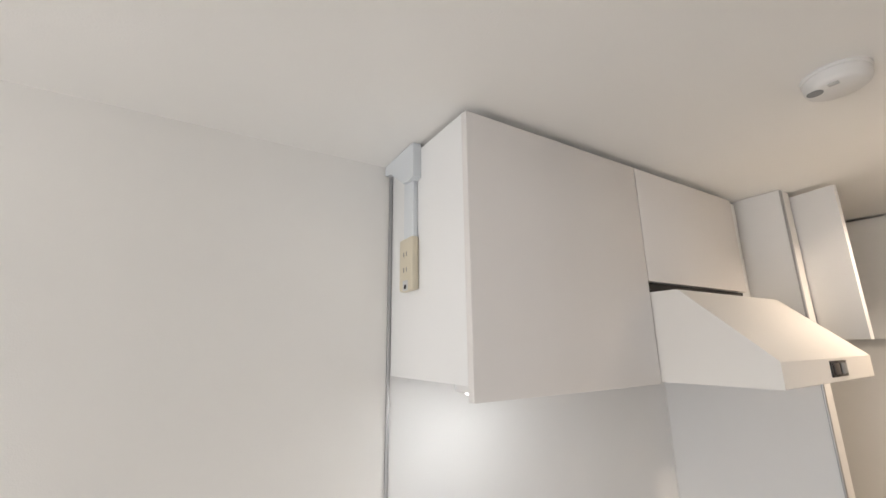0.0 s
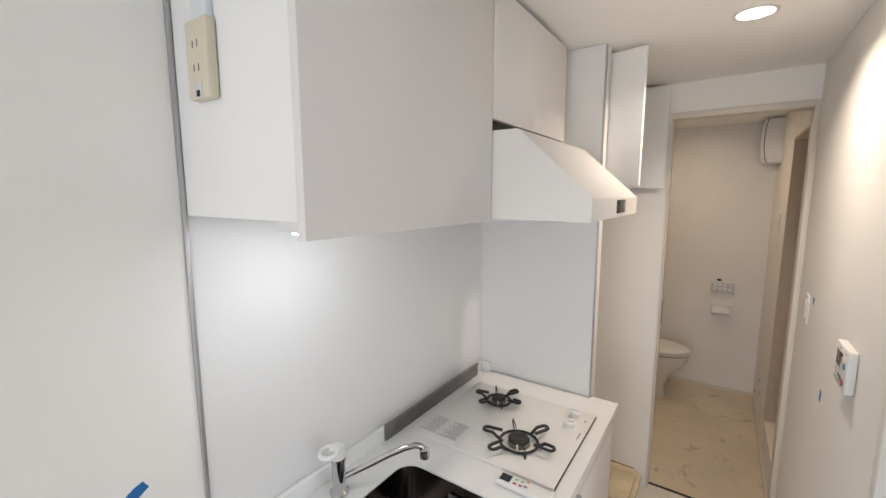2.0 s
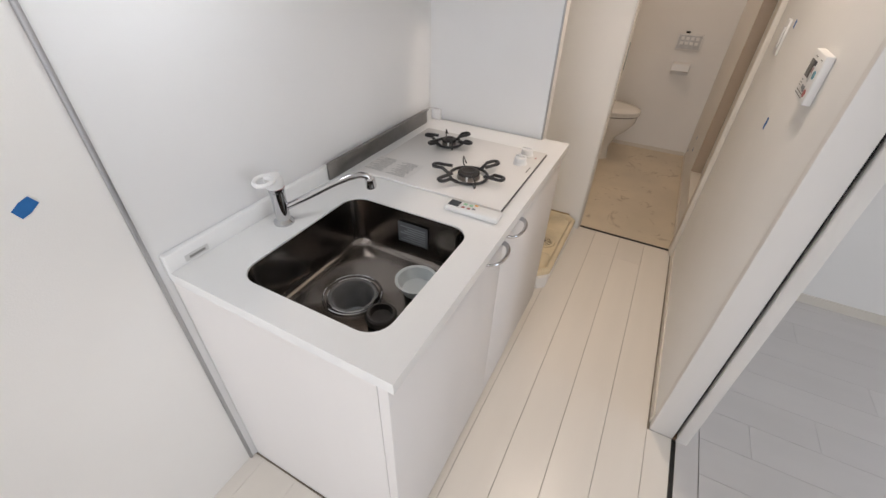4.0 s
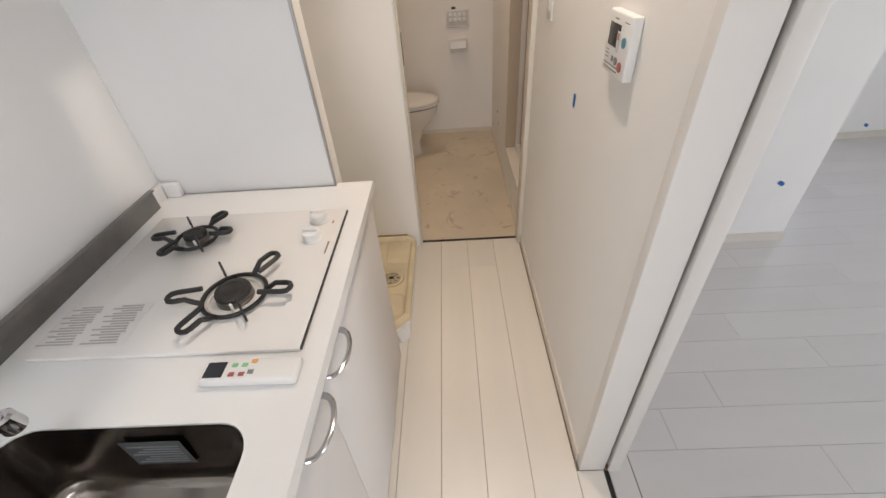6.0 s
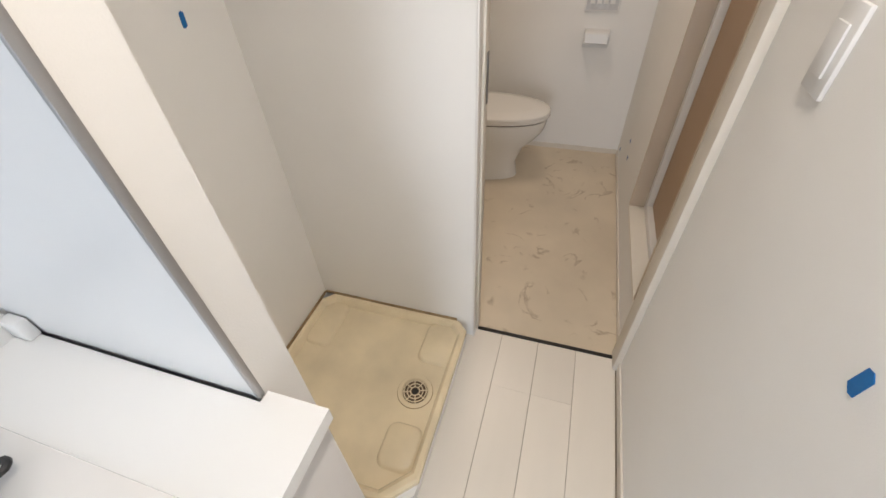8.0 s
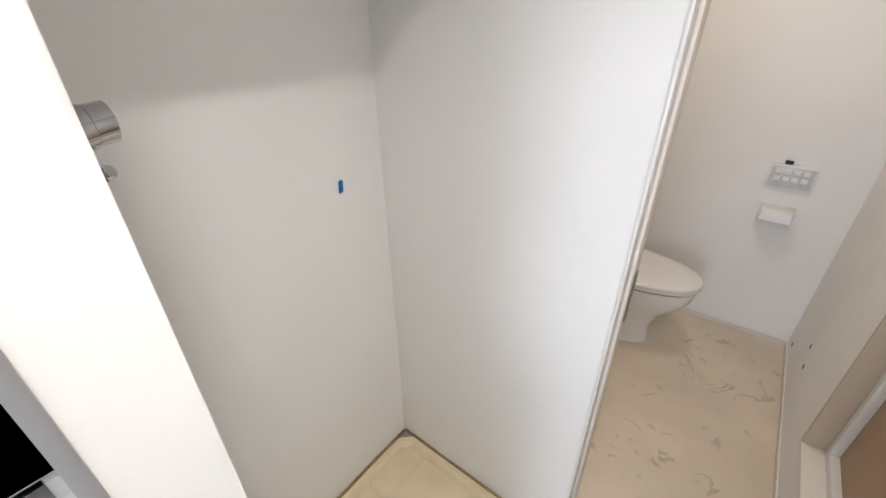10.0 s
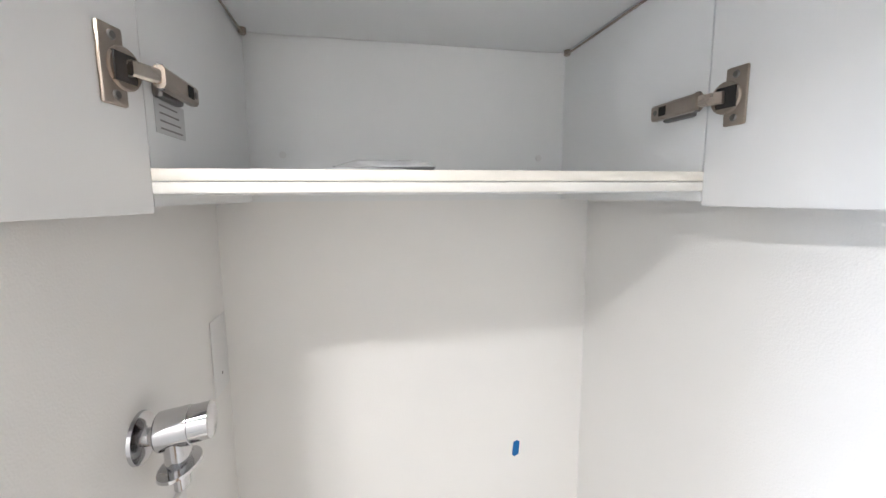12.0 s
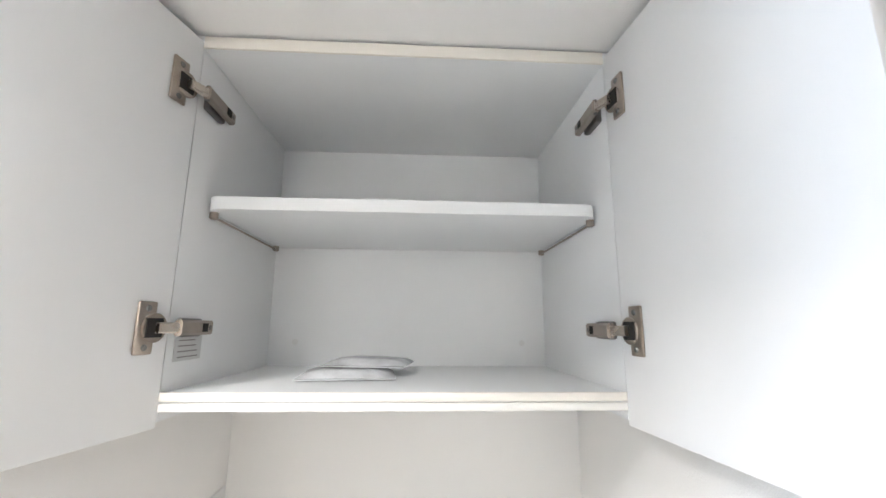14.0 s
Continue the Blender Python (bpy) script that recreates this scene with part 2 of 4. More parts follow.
# ---- the setting ----
XW, XE = -2.1, 4.475
structure("wall_north", B(XW, YB, 0, XE + 0.1, YB + 0.1, ZC), WALLPAPER, "white textured wallpaper wall behind kitchen and washer recess", "wall")
bm = B(XW - 0.1, -3.8, 0, XW, -0.32, ZC)
box(bm, XW - 0.1, 0.92, 0, XW, YB + 0.1, ZC)
box(bm, XW - 0.1, -0.32, 0, XW, 0.92, 0.38)
box(bm, XW - 0.1, -0.32, 2.12, XW, 0.92, ZC)
structure("wall_west", bm, WALLPAPER, "white wallpaper wall with a tall window", "wall")
# passage wall with the sliding door's pocket
bm = B(1.6, -0.075, 0, 2.885, 0, ZC)
box(bm, -0.55, -0.075, 0, 0.55, 0, ZC)
box(bm, 0.55, -0.075, 2.03, 1.6, 0, ZC)
structure("wall_passage", bm, WALLPAPER, "white textured wallpaper wall along the passage", "wall")
bm = B(1.585, -0.122, 0, 3.89, -0.090, ZC)
box(bm, -0.55, -0.18, 0, 0.55, -0.105, ZC)
box(bm, 0.55, -0.18, 2.03, 1.585, -0.105, ZC)
structure("wall_room_north", bm, WALLPAPER, "white wallpaper wall on the room side of the pocket", "wall")
# Solid near-black fill stands for the shade inside the pocket.
structure("wall_pocket_shade", B(1.66, -0.090, 0, 2.885, -0.075, ZC), DARK, "near-black filler for the shade in the sliding door pocket", "wall")
# toilet's passage-side wall with the bathroom opening
BX0, BX1, BZ = 2.95, 3.56, 0.245
bm = B(2.885, -0.088, 0, BX0, 0, ZC)
box(bm, BX1, -0.105, 0, XE, 0, ZC)
box(bm, BX0, -0.105, 0, BX1, 0, BZ - 0.02)
box(bm, BX0, -0.105, 2.0, BX1, 0, ZC)
structure("wall_toilet_south", bm, WALLPAPER, "white wallpaper wall beside the bathroom door", "wall")
structure("wall_toilet_east", B(XE, -0.18, 0, XE + 0.1, YB, ZC), WALLPAPER, "white wallpaper end wall of the toilet", "wall")
JX0, JX1, JY = 2.815, 2.880, 0.568
HEAD = 2.05
bm = B(JX0, JY, 0, JX1 + 0.0, YB, ZC)
box(bm, JX0, 0, HEAD + 0.03, JX1, JY, ZC)
structure("wall_toilet_front", bm, WALLPAPER, "thin white partition between washer recess and toilet", "wall")
KX0, KX1, KY = 2.045, 2.121, 0.716
structure("wall_kitchen_end", B(KX0, KY, 0, KX1, YB, ZC), WALLPAPER, "white wallpapered stub wall between hob and washer recess", "wall")
# the room beyond the sliding door
structure("wall_room_east", B(2.72, -1.365, 0, 2.82, -0.122, ZC), WALLPAPER, "white wallpaper wall in the next room", "wall")
structure("wall_room_return", B(2.82, -1.365, 0, 3.89, -1.265, ZC), WALLPAPER, "white wallpaper return wall in the next room", "wall")
bm = B(3.89, -3.8, 0, 3.99, -2.65, ZC)
box(bm, 3.89, -1.65, 0, 3.99, -1.265, ZC)
box(bm, 3.89, -2.65, 0, 3.99, -1.65, 0.75)
box(bm, 3.89, -2.65, 1.95, 3.99, -1.65, ZC)
structure("wall_room_far", bm, WALLPAPER, "white wallpaper wall with the room's window", "wall")
# South wall is out of view; its window opening is added to admit daylight.
bm = B(XW, -3.8, 0, -0.4, -3.7, ZC)
box(bm, 1.6, -3.8, 0, 3.89, -3.7, ZC)
box(bm, -0.4, -3.8, 2.08, 1.6, -3.7, ZC)
box(bm, -0.4, -3.8, 0, 1.6, -3.7, 0.1)
structure("wall_south", bm, WALLPAPER, "unseen white wallpaper wall with an added window opening", "wall")
structure("ceiling", B(XW - 0.1, -3.8, ZC, XE + 0.1, YB + 0.1, ZC + 0.1), CEILING, "flat white papered ceiling", "ceiling")
structure("ground", B(-60, -60, -3.2, 60, 60, -3.1), mat("outside_ground", (0.16, 0.16, 0.15), 0.9, grain=0.3, stain=0.3, stain_scale=0.4), "grey ground outside below the rooms", "ground")

# baseboards
bm = B(1.602, 0, 0.004, JX0 - 0.012, 0.007, 0.05)
structure("baseboard", bm, TRIM, "low cream baseboard along the passage wall", "baseboard")
bm = B(2.885, 0, 0.004, XE - 0.008, 0.006, 0.035)
box(bm, XE - 0.007, 0.007, 0.004, XE, YB, 0.035)
structure("baseboard", bm, TRIM, "low beige baseboard round the toilet floor", "baseboard")
bm = B(2.712, -1.373, 0.004, 2.72, -0.122, 0.055)
box(bm, 2.72, -1.373, 0.004, 3.882, -1.365, 0.055)
box(bm, 3.882, -3.7, 0.004, 3.89, -1.375, 0.055)
structure("baseboard", bm, TRIM, "low grey-white baseboard in the next room", "baseboard")

# toilet door frame
fr = thing("door_frame_toilet", (JX0, 0.27, 0), "narrow cream-painted frame of the open toilet doorway", "door frame", kind="structure")
part("jamb", B(JX0 - 0.012, 0.0, 0.0, JX1 + 0.004, 0.022, HEAD + 0.03, 0.002), TRIM, fr)
part("jamb", B(JX1 - 0.03, JY - 0.012, 0.0, JX1 + 0.012, JY, HEAD, 0.002), TRIM, fr)
part("jamb_edge", B(JX0 - 0.006, JY - 0.006, 0.0, JX0 + 0.028, JY + 0.001, HEAD, 0.001), CASING, fr)
part("head", B(JX0 - 0.012, 0.022, HEAD, JX1 + 0.006, JY, HEAD + 0.03, 0.002), TRIM, fr)
part("strike_plate", B(JX1 - 0.012, JY - 0.0145, 0.96, JX1 + 0.006, JY - 0.012, 1.09, 0.001), STEELDARK, fr)
part("threshold", B(JX0 + 0.036, 0.022, 0.0, JX0 + 0.050, JY - 0.012, 0.0075), DARK, fr, "thin dark floor joint")

# sliding door casing
sd = thing("door_frame_room", (1.59, -0.09, 0), "white sliding-door casing with a dark pocket slot", "door frame", kind="structure")
part("jamb", B(1.572, -0.078, 0, 1.602, 0.003, 2.03, 0.003), CASING, sd)
part("jamb", B(1.566, -0.126, 0, 1.590, -0.088, 2.03, 0.004), CASING, sd)
# The open slot is filled near-black, its shade put into the colour.
part("slot", B(1.592, -0.088, 0, 1.66, -0.078, 2.03), DARK, sd)
part("jamb", B(0.547, -0.183, 0, 0.575, 0.003, 2.03, 0.003), CASING, sd)
part("head", B(0.575, -0.183, 2.005, 1.572, 0.003, 2.03, 0.002), CASING, sd)
part("floor_guide", B(1.570, -0.091, 0.004, 1.592, -0.076, 0.02, 0.003), mat("brown_guide", (0.16, 0.10, 0.06), 0.5), sd, "small brown floor guide")

# bathroom opening; a tan panel stands for the unlit bathroom behind
bd = thing("door_bathroom", ((BX0 + BX1) / 2, -0.05, BZ), "bathroom doorway in a tan reveal with raised sill, closed by a panel", "door", kind="structure")
part("sill", B(BX0, -0.105, BZ - 0.018, BX1, 0.004, BZ, 0.002), EDGECREAM, bd, "raised cream sill")
part("reveal", B(BX1 - 0.012, -0.105, BZ, BX1, 0.004, 2.0, 0.001), REVEAL, bd)
part("reveal", B(BX0, -0.105, BZ, BX0 + 0.012, 0.004, 2.0, 0.001), REVEAL, bd)
part("reveal", B(BX0 + 0.012, -0.105, 1.988, BX1 - 0.012, 0.004, 2.0, 0.001), REVEAL, bd)
part("door_frame", B(BX1 - 0.05, -0.095, BZ, BX1 - 0.012, -0.06, 1.988, 0.003), PLASTIC, bd)
part("door_frame", B(BX0 + 0.012, -0.095, BZ, BX1 - 0.05, -0.06, BZ + 0.035, 0.003), PLASTIC, bd)
# Added panel closes the opening; its brown tan stands for an unlit wall.
part("bath_panel", B(BX0 + 0.012, -0.115, BZ + 0.035, BX1 - 0.05, -0.085, 1.988, 0.002), TAN, bd, "tan panel standing for the unlit bathroom wall")

# windows, none in view; the south one is added to bring in daylight
for nm, at, bms in (("window_1", (3.94, -2.15, 0.75), ((3.92, -2.65, 0.75, 3.96, -2.61, 1.95), (3.92, -1.69, 0.75, 3.96, -1.65, 1.95), (3.92, -2.61, 0.75, 3.96, -1.69, 0.79), (3.92, -2.61, 1.91, 3.96, -1.69, 1.95))),
                    ("window_3", (-2.15, 0.3, 0.38), ((-2.17, -0.32, 0.38, -2.13, -0.28, 2.12), (-2.17, 0.88, 0.38, -2.13, 0.92, 2.12), (-2.17, -0.28, 0.38, -2.13, 0.88, 0.42), (-2.17, -0.28, 2.08, -2.13, 0.88, 2.12))),
                    ("added_window_2", (0.6, -3.75, 0.1), ((-0.4, -3.77, 0.1, -0.36, -3.73, 2.08), (1.56, -3.77, 0.1, 1.6, -3.73, 2.08), (-0.36, -3.77, 0.1, 1.56, -3.73, 0.14), (-0.36, -3.77, 2.04, 1.56, -3.73, 2.08)))):
    w = thing(nm, at, "unseen aluminium-framed window placed to let daylight in", "window", kind="structure")
    for b6 in bms:
        part("window_frame", B(*b6, 0.003), ALU, w)

# ---- kitchen wall linings ----
UX0, UX1 = 0.80, 2.052     # kitchen unit
CT = 0.84                 # worktop
pl = thing("splash_panel", (1.4, YB, 0.0), "glossy white kitchen wall panel with aluminium edge trims", "wall panel", kind="structure")
part("panel", B(0.786, YB - 0.006, 0.0, KX0 - 0.006, YB, 1.640), PANEL, pl)
part("panel", B(KX0 - 0.006, KY, CT + 0.0, KX0, YB - 0.006, ZC - 0.004), PANEL, pl)
part("edge_trim", B(0.777, YB - 0.009, 0.0, 0.786, YB, ZC - 0.005, 0.001), ALU, pl, "thin aluminium edge strip")
part("edge_trim", B(KX0 - 0.009, KY - 0.006, CT, KX0 + 0.003, KY, ZC - 0.005, 0.001), ALU, pl, "thin aluminium edge strip")
part("corner_bead", B(KX0 - 0.010, YB - 0.010, CT + 0.045, KX0 - 0.006, YB - 0.006, 1.6), PLASTIC, pl)

# ---- base unit ----
SX0, SY0, SX1, SY1 = 0.870, 0.684, 1.302, 1.078   # sink opening
unit = thing("base_cabinet", (1.44, 0.93, 0), "white base cabinet with plain doors and bow handles", "cabinet")
part("side_panel", B(UX0 + 0.004, 0.645, 0, UX0 + 0.022, YB - 0.01, CT - 0.03), FRONT, unit)
part("side_panel", B(UX1 - 0.022, 0.645, 0, UX1 - 0.004, KY - 0.008, CT - 0.03), FRONT, unit)
# Near-black strip draws the thin dark line below the doors.
part("base_dark_strip", B(UX0 + 0.022, 0.648, 0, UX1 - 0.022, 0.66, 0.022), DARK, unit)
part("back_panel", B(UX0 + 0.022, 0.67, 0.02, KX0 - 0.02, 0.675, 0.62), CARCASS, unit)
for x0, x1, hx in ((0.806, 1.402, 1.328), (1.4035, 2.048, 1.480)):
    d = part("door", B(x0, 0.620, 0.022, x1, 0.645, CT - 0.035, 0.0015), FRONT, unit)
    pts = [Vector((hx + 0.058 * math.cos(radians(a)), 0.620 - 0.034 * math.sin(radians(a)) ** 0.8, 0.772)) for a in range(0, 181, 12)]
    part("handle", sweep(bmesh.new(), pts, 0.0065, 10, flat=0.75), CHROME, d, "satin bow handle")

# worktop with the sink opening
bm = bmesh.new()
outer = [Vector(p) for p in ((UX0, 0.603, CT), (UX1, 0.603, CT), (UX1, KY - 0.008, CT), (KX0 - 0.012, KY - 0.008, CT), (KX0 - 0.012, YB - 0.02, CT), (UX0, YB - 0.02, CT))]
inner = round_rect(SX0, SY0, SX1, SY1, CT, 0.055, 7)
for loop in (outer, inner):
    vs = [bm.verts.new(p) for p in loop]
    for i in range(len(vs)):
        bm.edges.new((vs[i], vs[(i + 1) % len(vs)]))
bmesh.ops.triangle_fill(bm, edges=bm.edges[:], use_beauty=True)
geo = bmesh.ops.extrude_face_region(bm, geom=bm.faces[:])["geom"]
bmesh.ops.translate(bm, verts=[g for g in geo if isinstance(g, bmesh.types.BMVert)], vec=(0, 0, -0.03))
wt = thing("worktop", (1.44, 0.93, CT), "white solid-surface kitchen worktop with raised back lip", "worktop")
part("top", bm, COUNTER, wt, smooth=20)
part("back_lip", B(UX0, YB - 0.026, CT - 0.03, KX0 - 0.012, YB - 0.006, CT + 0.045, 0.005), COUNTER, wt)
part("end_lip", B(KX0 - 0.03, YB - 0.07, CT, KX0 - 0.008, YB - 0.026, CT + 0.045, 0.005), COUNTER, wt)
nb = part("name_badge", B(0.842, YB - 0.0285, CT + 0.006, 0.902, YB - 0.026, CT + 0.022, 0.001), LABEL, wt, "small silver badge")
part("badge_mark", B(0.852, YB - 0.0292, CT + 0.011, 0.893, YB - 0.0285, CT + 0.017), INK, nb)

# sink
N = len(inner)
DR = Vector((1.080, 0.932, 0.672))
sk = thing("sink", (1.075, 0.87, 0.66), "undermounted stainless steel sink with round drain", "sink")
loops = [round_rect(SX0 + 0.0008, SY0 + 0.0008, SX1 - 0.0008, SY1 - 0.0008, CT - 0.004, 0.055, 7),
         round_rect(SX0 + 0.002, SY0 + 0.002, SX1 - 0.002, SY1 - 0.002, CT - 0.02, 0.055, 7),
         round_rect(SX0 + 0.006, SY0 + 0.006, SX1 - 0.006, SY1 - 0.006, 0.708, 0.055, 7),
         round_rect(SX0 + 0.010, SY0 + 0.010, SX1 - 0.010, SY1 - 0.010, 0.694, 0.055, 7),
         round_rect(SX0 + 0.017, SY0 + 0.017, SX1 - 0.017, SY1 - 0.017, 0.686, 0.052, 7),
         round_rect(SX0 + 0.030, SY0 + 0.030, SX1 - 0.030, SY1 - 0.030, 0.681, 0.05, 7)]


def dense(loop):
    """The loop with points along its long edges."""
    out = []
    for p, q in zip(loop, loop[1:] + loop[:1]):
        out.append(p)
        if (q - p).length > 0.1:
            out += [p.lerp(q, n / 9) for n in range(1, 9)]
    return out


loops = [dense(loop) for loop in loops]
dirs = [(p - DR).to_2d().normalized() for p in loops[-1]]
for r, z in ((0.082, 0.674), (0.076, 0.671), (0.066, 0.669), (0.062, 0.655), (0.060, 0.56)):
    loops.append([Vector((DR.x + d.x * r, DR.y + d.y * r, z)) for d in dirs])
part("bowl", rings(bmesh.new(), loops, False, True), STEEL, sk)
ring_pts = arc((DR.x, DR.y, 0.6755), (1, 0, 0), (0, 1, 0), 0.080, 0, 360, 40)[:-1]
dr = part("drain", sweep(bmesh.new(), ring_pts, 0.003, 8, True), CHROME, sk)
basket = part("drain_basket", L((DR.x, DR.y, 0.618), (0, 0, 1), ((0.050, -0.04), (0.058, 0.04), (0.0605, 0.05), (0.066, 0.052), (0.066, 0.055), (0.059, 0.055), (0.054, 0.046), (0.047, -0.030), (0.044, -0.034), (0.0, -0.035)), 36), mat("basket_plastic", (0.15, 0.15, 0.15), 0.35, stain=0.2, stain_scale=25), dr, "dark grey plastic strainer")
part("collar", sweep(bmesh.new(), arc((DR.x, DR.y, 0.6735), (1, 0, 0), (0, 1, 0), 0.069, 0, 360, 40)[:-1], 0.0022, 8, True), CHROME, dr)
part("trap_cover", L((DR.x + 0.004, DR.y - 0.004, 0.584), (0, 0, 1), ((0.0, 0), (0.036, 0.0), (0.036, 0.004), (0.032, 0.007), (0.0, 0.008)), 28), PLASTICGREY, basket, "grey drain trap cover")
for a in (20, 110):
    c, s_ = math.cos(radians(a)), math.sin(radians(a))
    part("rib", sweep(bmesh.new(), [(DR.x + 0.004 - c * 0.03, DR.y - 0.004 - s_ * 0.03, 0.592), (DR.x + 0.004 + c * 0.03, DR.y - 0.004 + s_ * 0.03, 0.592)], 0.002, 6), DARK, basket)
lb = part("label", B(1.2925, 0.815, 0.735, 1.2935, 0.915, 0.805), LABELDARK, sk, "grey care label with illegible print")
for i in range(7):
    part("print", B(1.2915, 0.823, 0.742 + i * 0.008, 1.2925, 0.907 - (i % 3) * 0.012, 0.745 + i * 0.008), PLASTICGREY, lb)
solid("strainer_bowl", L((1.176, 0.782, 0.682), (0, 0, 1), ((0.036, 0), (0.042, 0.003), (0.054, 0.035), (0.060, 0.037), (0.060, 0.041), (0.052, 0.039), (0.040, 0.008), (0.0, 0.006)), 32), BOWLGREY, "pale grey plastic bowl lying in the sink", "bowl")
solid("drain_cap", L((1.036, 0.803, 0.682), (0, 0, 1), ((0.034, 0), (0.040, 0.002), (0.040, 0.022), (0.036, 0.026), (0.030, 0.026), (0.028, 0.008), (0.0, 0.008)), 28), BURNER, "dark grey plastic drain cap lying in the sink", "drain cap")

# kitchen tap
FB = Vector((1.086, 1.146, CT))
tap = thing("kitchen_tap", FB, "chrome single-lever kitchen tap with white lever cap", "tap")
part("base", L(FB, (0, 0, 1), ((0.027, 0), (0.027, 0.006), (0.022, 0.011), (0.019, 0.014), (0.019, 0.095), (0.021, 0.097), (0.021, 0.107), (0.0, 0.107))), CHROME, tap)
part("colour_ring", L(FB + Vector((0, 0, 0.1065)), (0, 0, 1), ((0.0215, 0), (0.0215, 0.002), (0.0, 0.0022))), RED, tap)
part("lever", L(FB + Vector((0, 0, 0.109)), (-0.12, 0, 1), ((0.0215, 0), (0.0235, 0.004), (0.0235, 0.022), (0.020, 0.031), (0.0, 0.033))), PLASTIC, tap, "white plastic lever cap")
lev = FB + Vector((-0.030, 0.0, 0.137))
part("lever_loop", sweep(bmesh.new(), arc(lev, (1, 0, 0.12), (0, 1, 0), 0.024, 0, 360, 24)[:-1], 0.006, 8, True), PLASTIC, tap)
tip = Vector((1.262, 0.985, 0.935))
out = (Vector((tip.x, tip.y, 0)) - Vector((FB.x, FB.y, 0))).normalized()
p0 = FB + Vector((0, 0, 0.045)) + out * 0.012
pts = [p0, p0 + out * 0.06 + Vector((0, 0, 0.022)), p0 + out * 0.13 + Vector((0, 0, 0.050)), p0 + out * 0.175 + Vector((0, 0, 0.063)), p0 + out * 0.205 + Vector((0, 0, 0.066)), p0 + out * 0.222 + Vector((0, 0, 0.060)), p0 + out * 0.230 + Vector((0, 0, 0.044))]
part("spout", sweep(bmesh.new(), pts, 0.0095, 12), CHROME, tap)
part("nozzle", L(pts[-1] + Vector((0, 0, 0.010)), (0.1 * out.x, 0.1 * out.y, -1), ((0.011, 0), (0.0145, 0.004), (0.0150, 0.028), (0.013, 0.032), (0.0, 0.032))), CHROME, tap)

# hob
HX0, HX1, HY0, HY1 = 1.430, 1.893, 0.650, 1.152
HZ = CT + 0.009
hob = thing("gas_hob", ((HX0 + HX1) / 2, (HY0 + HY1) / 2, CT), "white two-burner gas hob set into the worktop", "hob")
part("plate", B(HX0, HY0, CT + 0.0005, HX1, HY1, HZ, 0.003), HOBGLASS, hob)
part("front_gasket", B(HX0 + 0.004, HY0 - 0.003, CT + 0.0005, HX1 - 0.006, HY0, CT + 0.006), BLACK, hob)
for cx, cy, k in ((1.568, 0.818, 1.0), (1.778, 0.998, 0.76)):
    br = part("burner", L((cx, cy, HZ), (0, 0, 1), ((0.034 * k, 0.014), (0.0355 * k, 0.015), (0.0355 * k, 0.020), (0.033 * k, 0.024), (0.022 * k, 0.026), (0.018 * k, 0.0235), (0.0, 0.023)), 28), BURNER, hob, "dark cast burner cap")
    part("burner_head", L((cx, cy, HZ), (0, 0, 1), ((0.037 * k, 0), (0.037 * k, 0.004), (0.034 * k, 0.005), (0.033 * k, 0.014), (0.020 * k, 0.0145)), 28), mat("burner_alloy", (0.30, 0.27, 0.25), 0.35, 0.9, stain=0.25, stain_scale=50), br, "grey metal burner head")
    part("burner_ring", sweep(bmesh.new(), arc((cx, cy, HZ + 0.003), (1, 0, 0), (0, 1, 0), 0.052 * k, 0, 360, 36)[:-1], 0.003, 6, True), CERAMIC, br)
    part("igniter", sweep(bmesh.new(), [(cx - 0.040 * k, cy - 0.012, HZ), (cx - 0.040 * k, cy - 0.012, HZ + 0.02)], 0.003, 6), PLASTIC, br)
    gr = part("pan_support", sweep(bmesh.new(), arc((cx, cy, HZ + 0.008), (1, 0, 0), (0, 1, 0), 0.062 * k, 0, 360, 40)[:-1], 0.0046, 8, True), IRON, hob, "black enamelled pan support ring")
    c = Vector((cx, cy, 0))
    z0, z1 = Vector((0, 0, HZ + 0.008)), Vector((0, 0, HZ + 0.026))
    for a in (-28, -92, 100, 156):
        u = Vector((math.cos(radians(a)), math.sin(radians(a)), 0))
        s = Vector((-u.y, u.x, 0)) * 0.013 * k
        loop = [c + u * 0.060 * k + s + z0, c + u * 0.074 * k + s + z0.lerp(z1, 0.5), c + u * 0.086 * k + s + z1, c + u * 0.108 * k + s + z1, c + u * 0.117 * k + s * 0.8 + z1, c + u * 0.121 * k + s * 0.3 + z1,
                c + u * 0.121 * k - s * 0.3 + z1, c + u * 0.117 * k - s * 0.8 + z1, c + u * 0.108 * k - s + z1, c + u * 0.086 * k - s + z1, c + u * 0.060 * k - s + z1]
        part("prong", sweep(bmesh.new(), loop, 0.0054, 8), IRON, gr)
    for a in (36, 216):
        u = Vector((math.cos(radians(a)), math.sin(radians(a)), 0))
        part("prong", sweep(bmesh.new(), [c + u * 0.056 * k + z0, c + u * 0.092 * k + z0, c + u * 0.100 * k + Vector((0, 0, HZ + 0.016)), c + u * 0.096 * k + Vector((0, 0, HZ + 0.032)), c + u * 0.044 * k + Vector((0, 0, HZ + 0.031))], 0.0023, 8), BURNER, gr)
for cx, cy in ((1.759, 0.708), (1.838, 0.710)):
    kb = part("knob", L((cx, cy, HZ), (0, 0, 1), ((0.024, 0), (0.024, 0.003), (0.021, 0.005), (0.020, 0.022), (0.017, 0.025), (0.0, 0.0255)), 28), PLASTIC, hob, "white round control knob")
    part("grip", B(cx - 0.005, cy - 0.017, HZ + 0.0255, cx + 0.005, cy + 0.017, HZ + 0.032, 0.002), PLASTIC, kb)
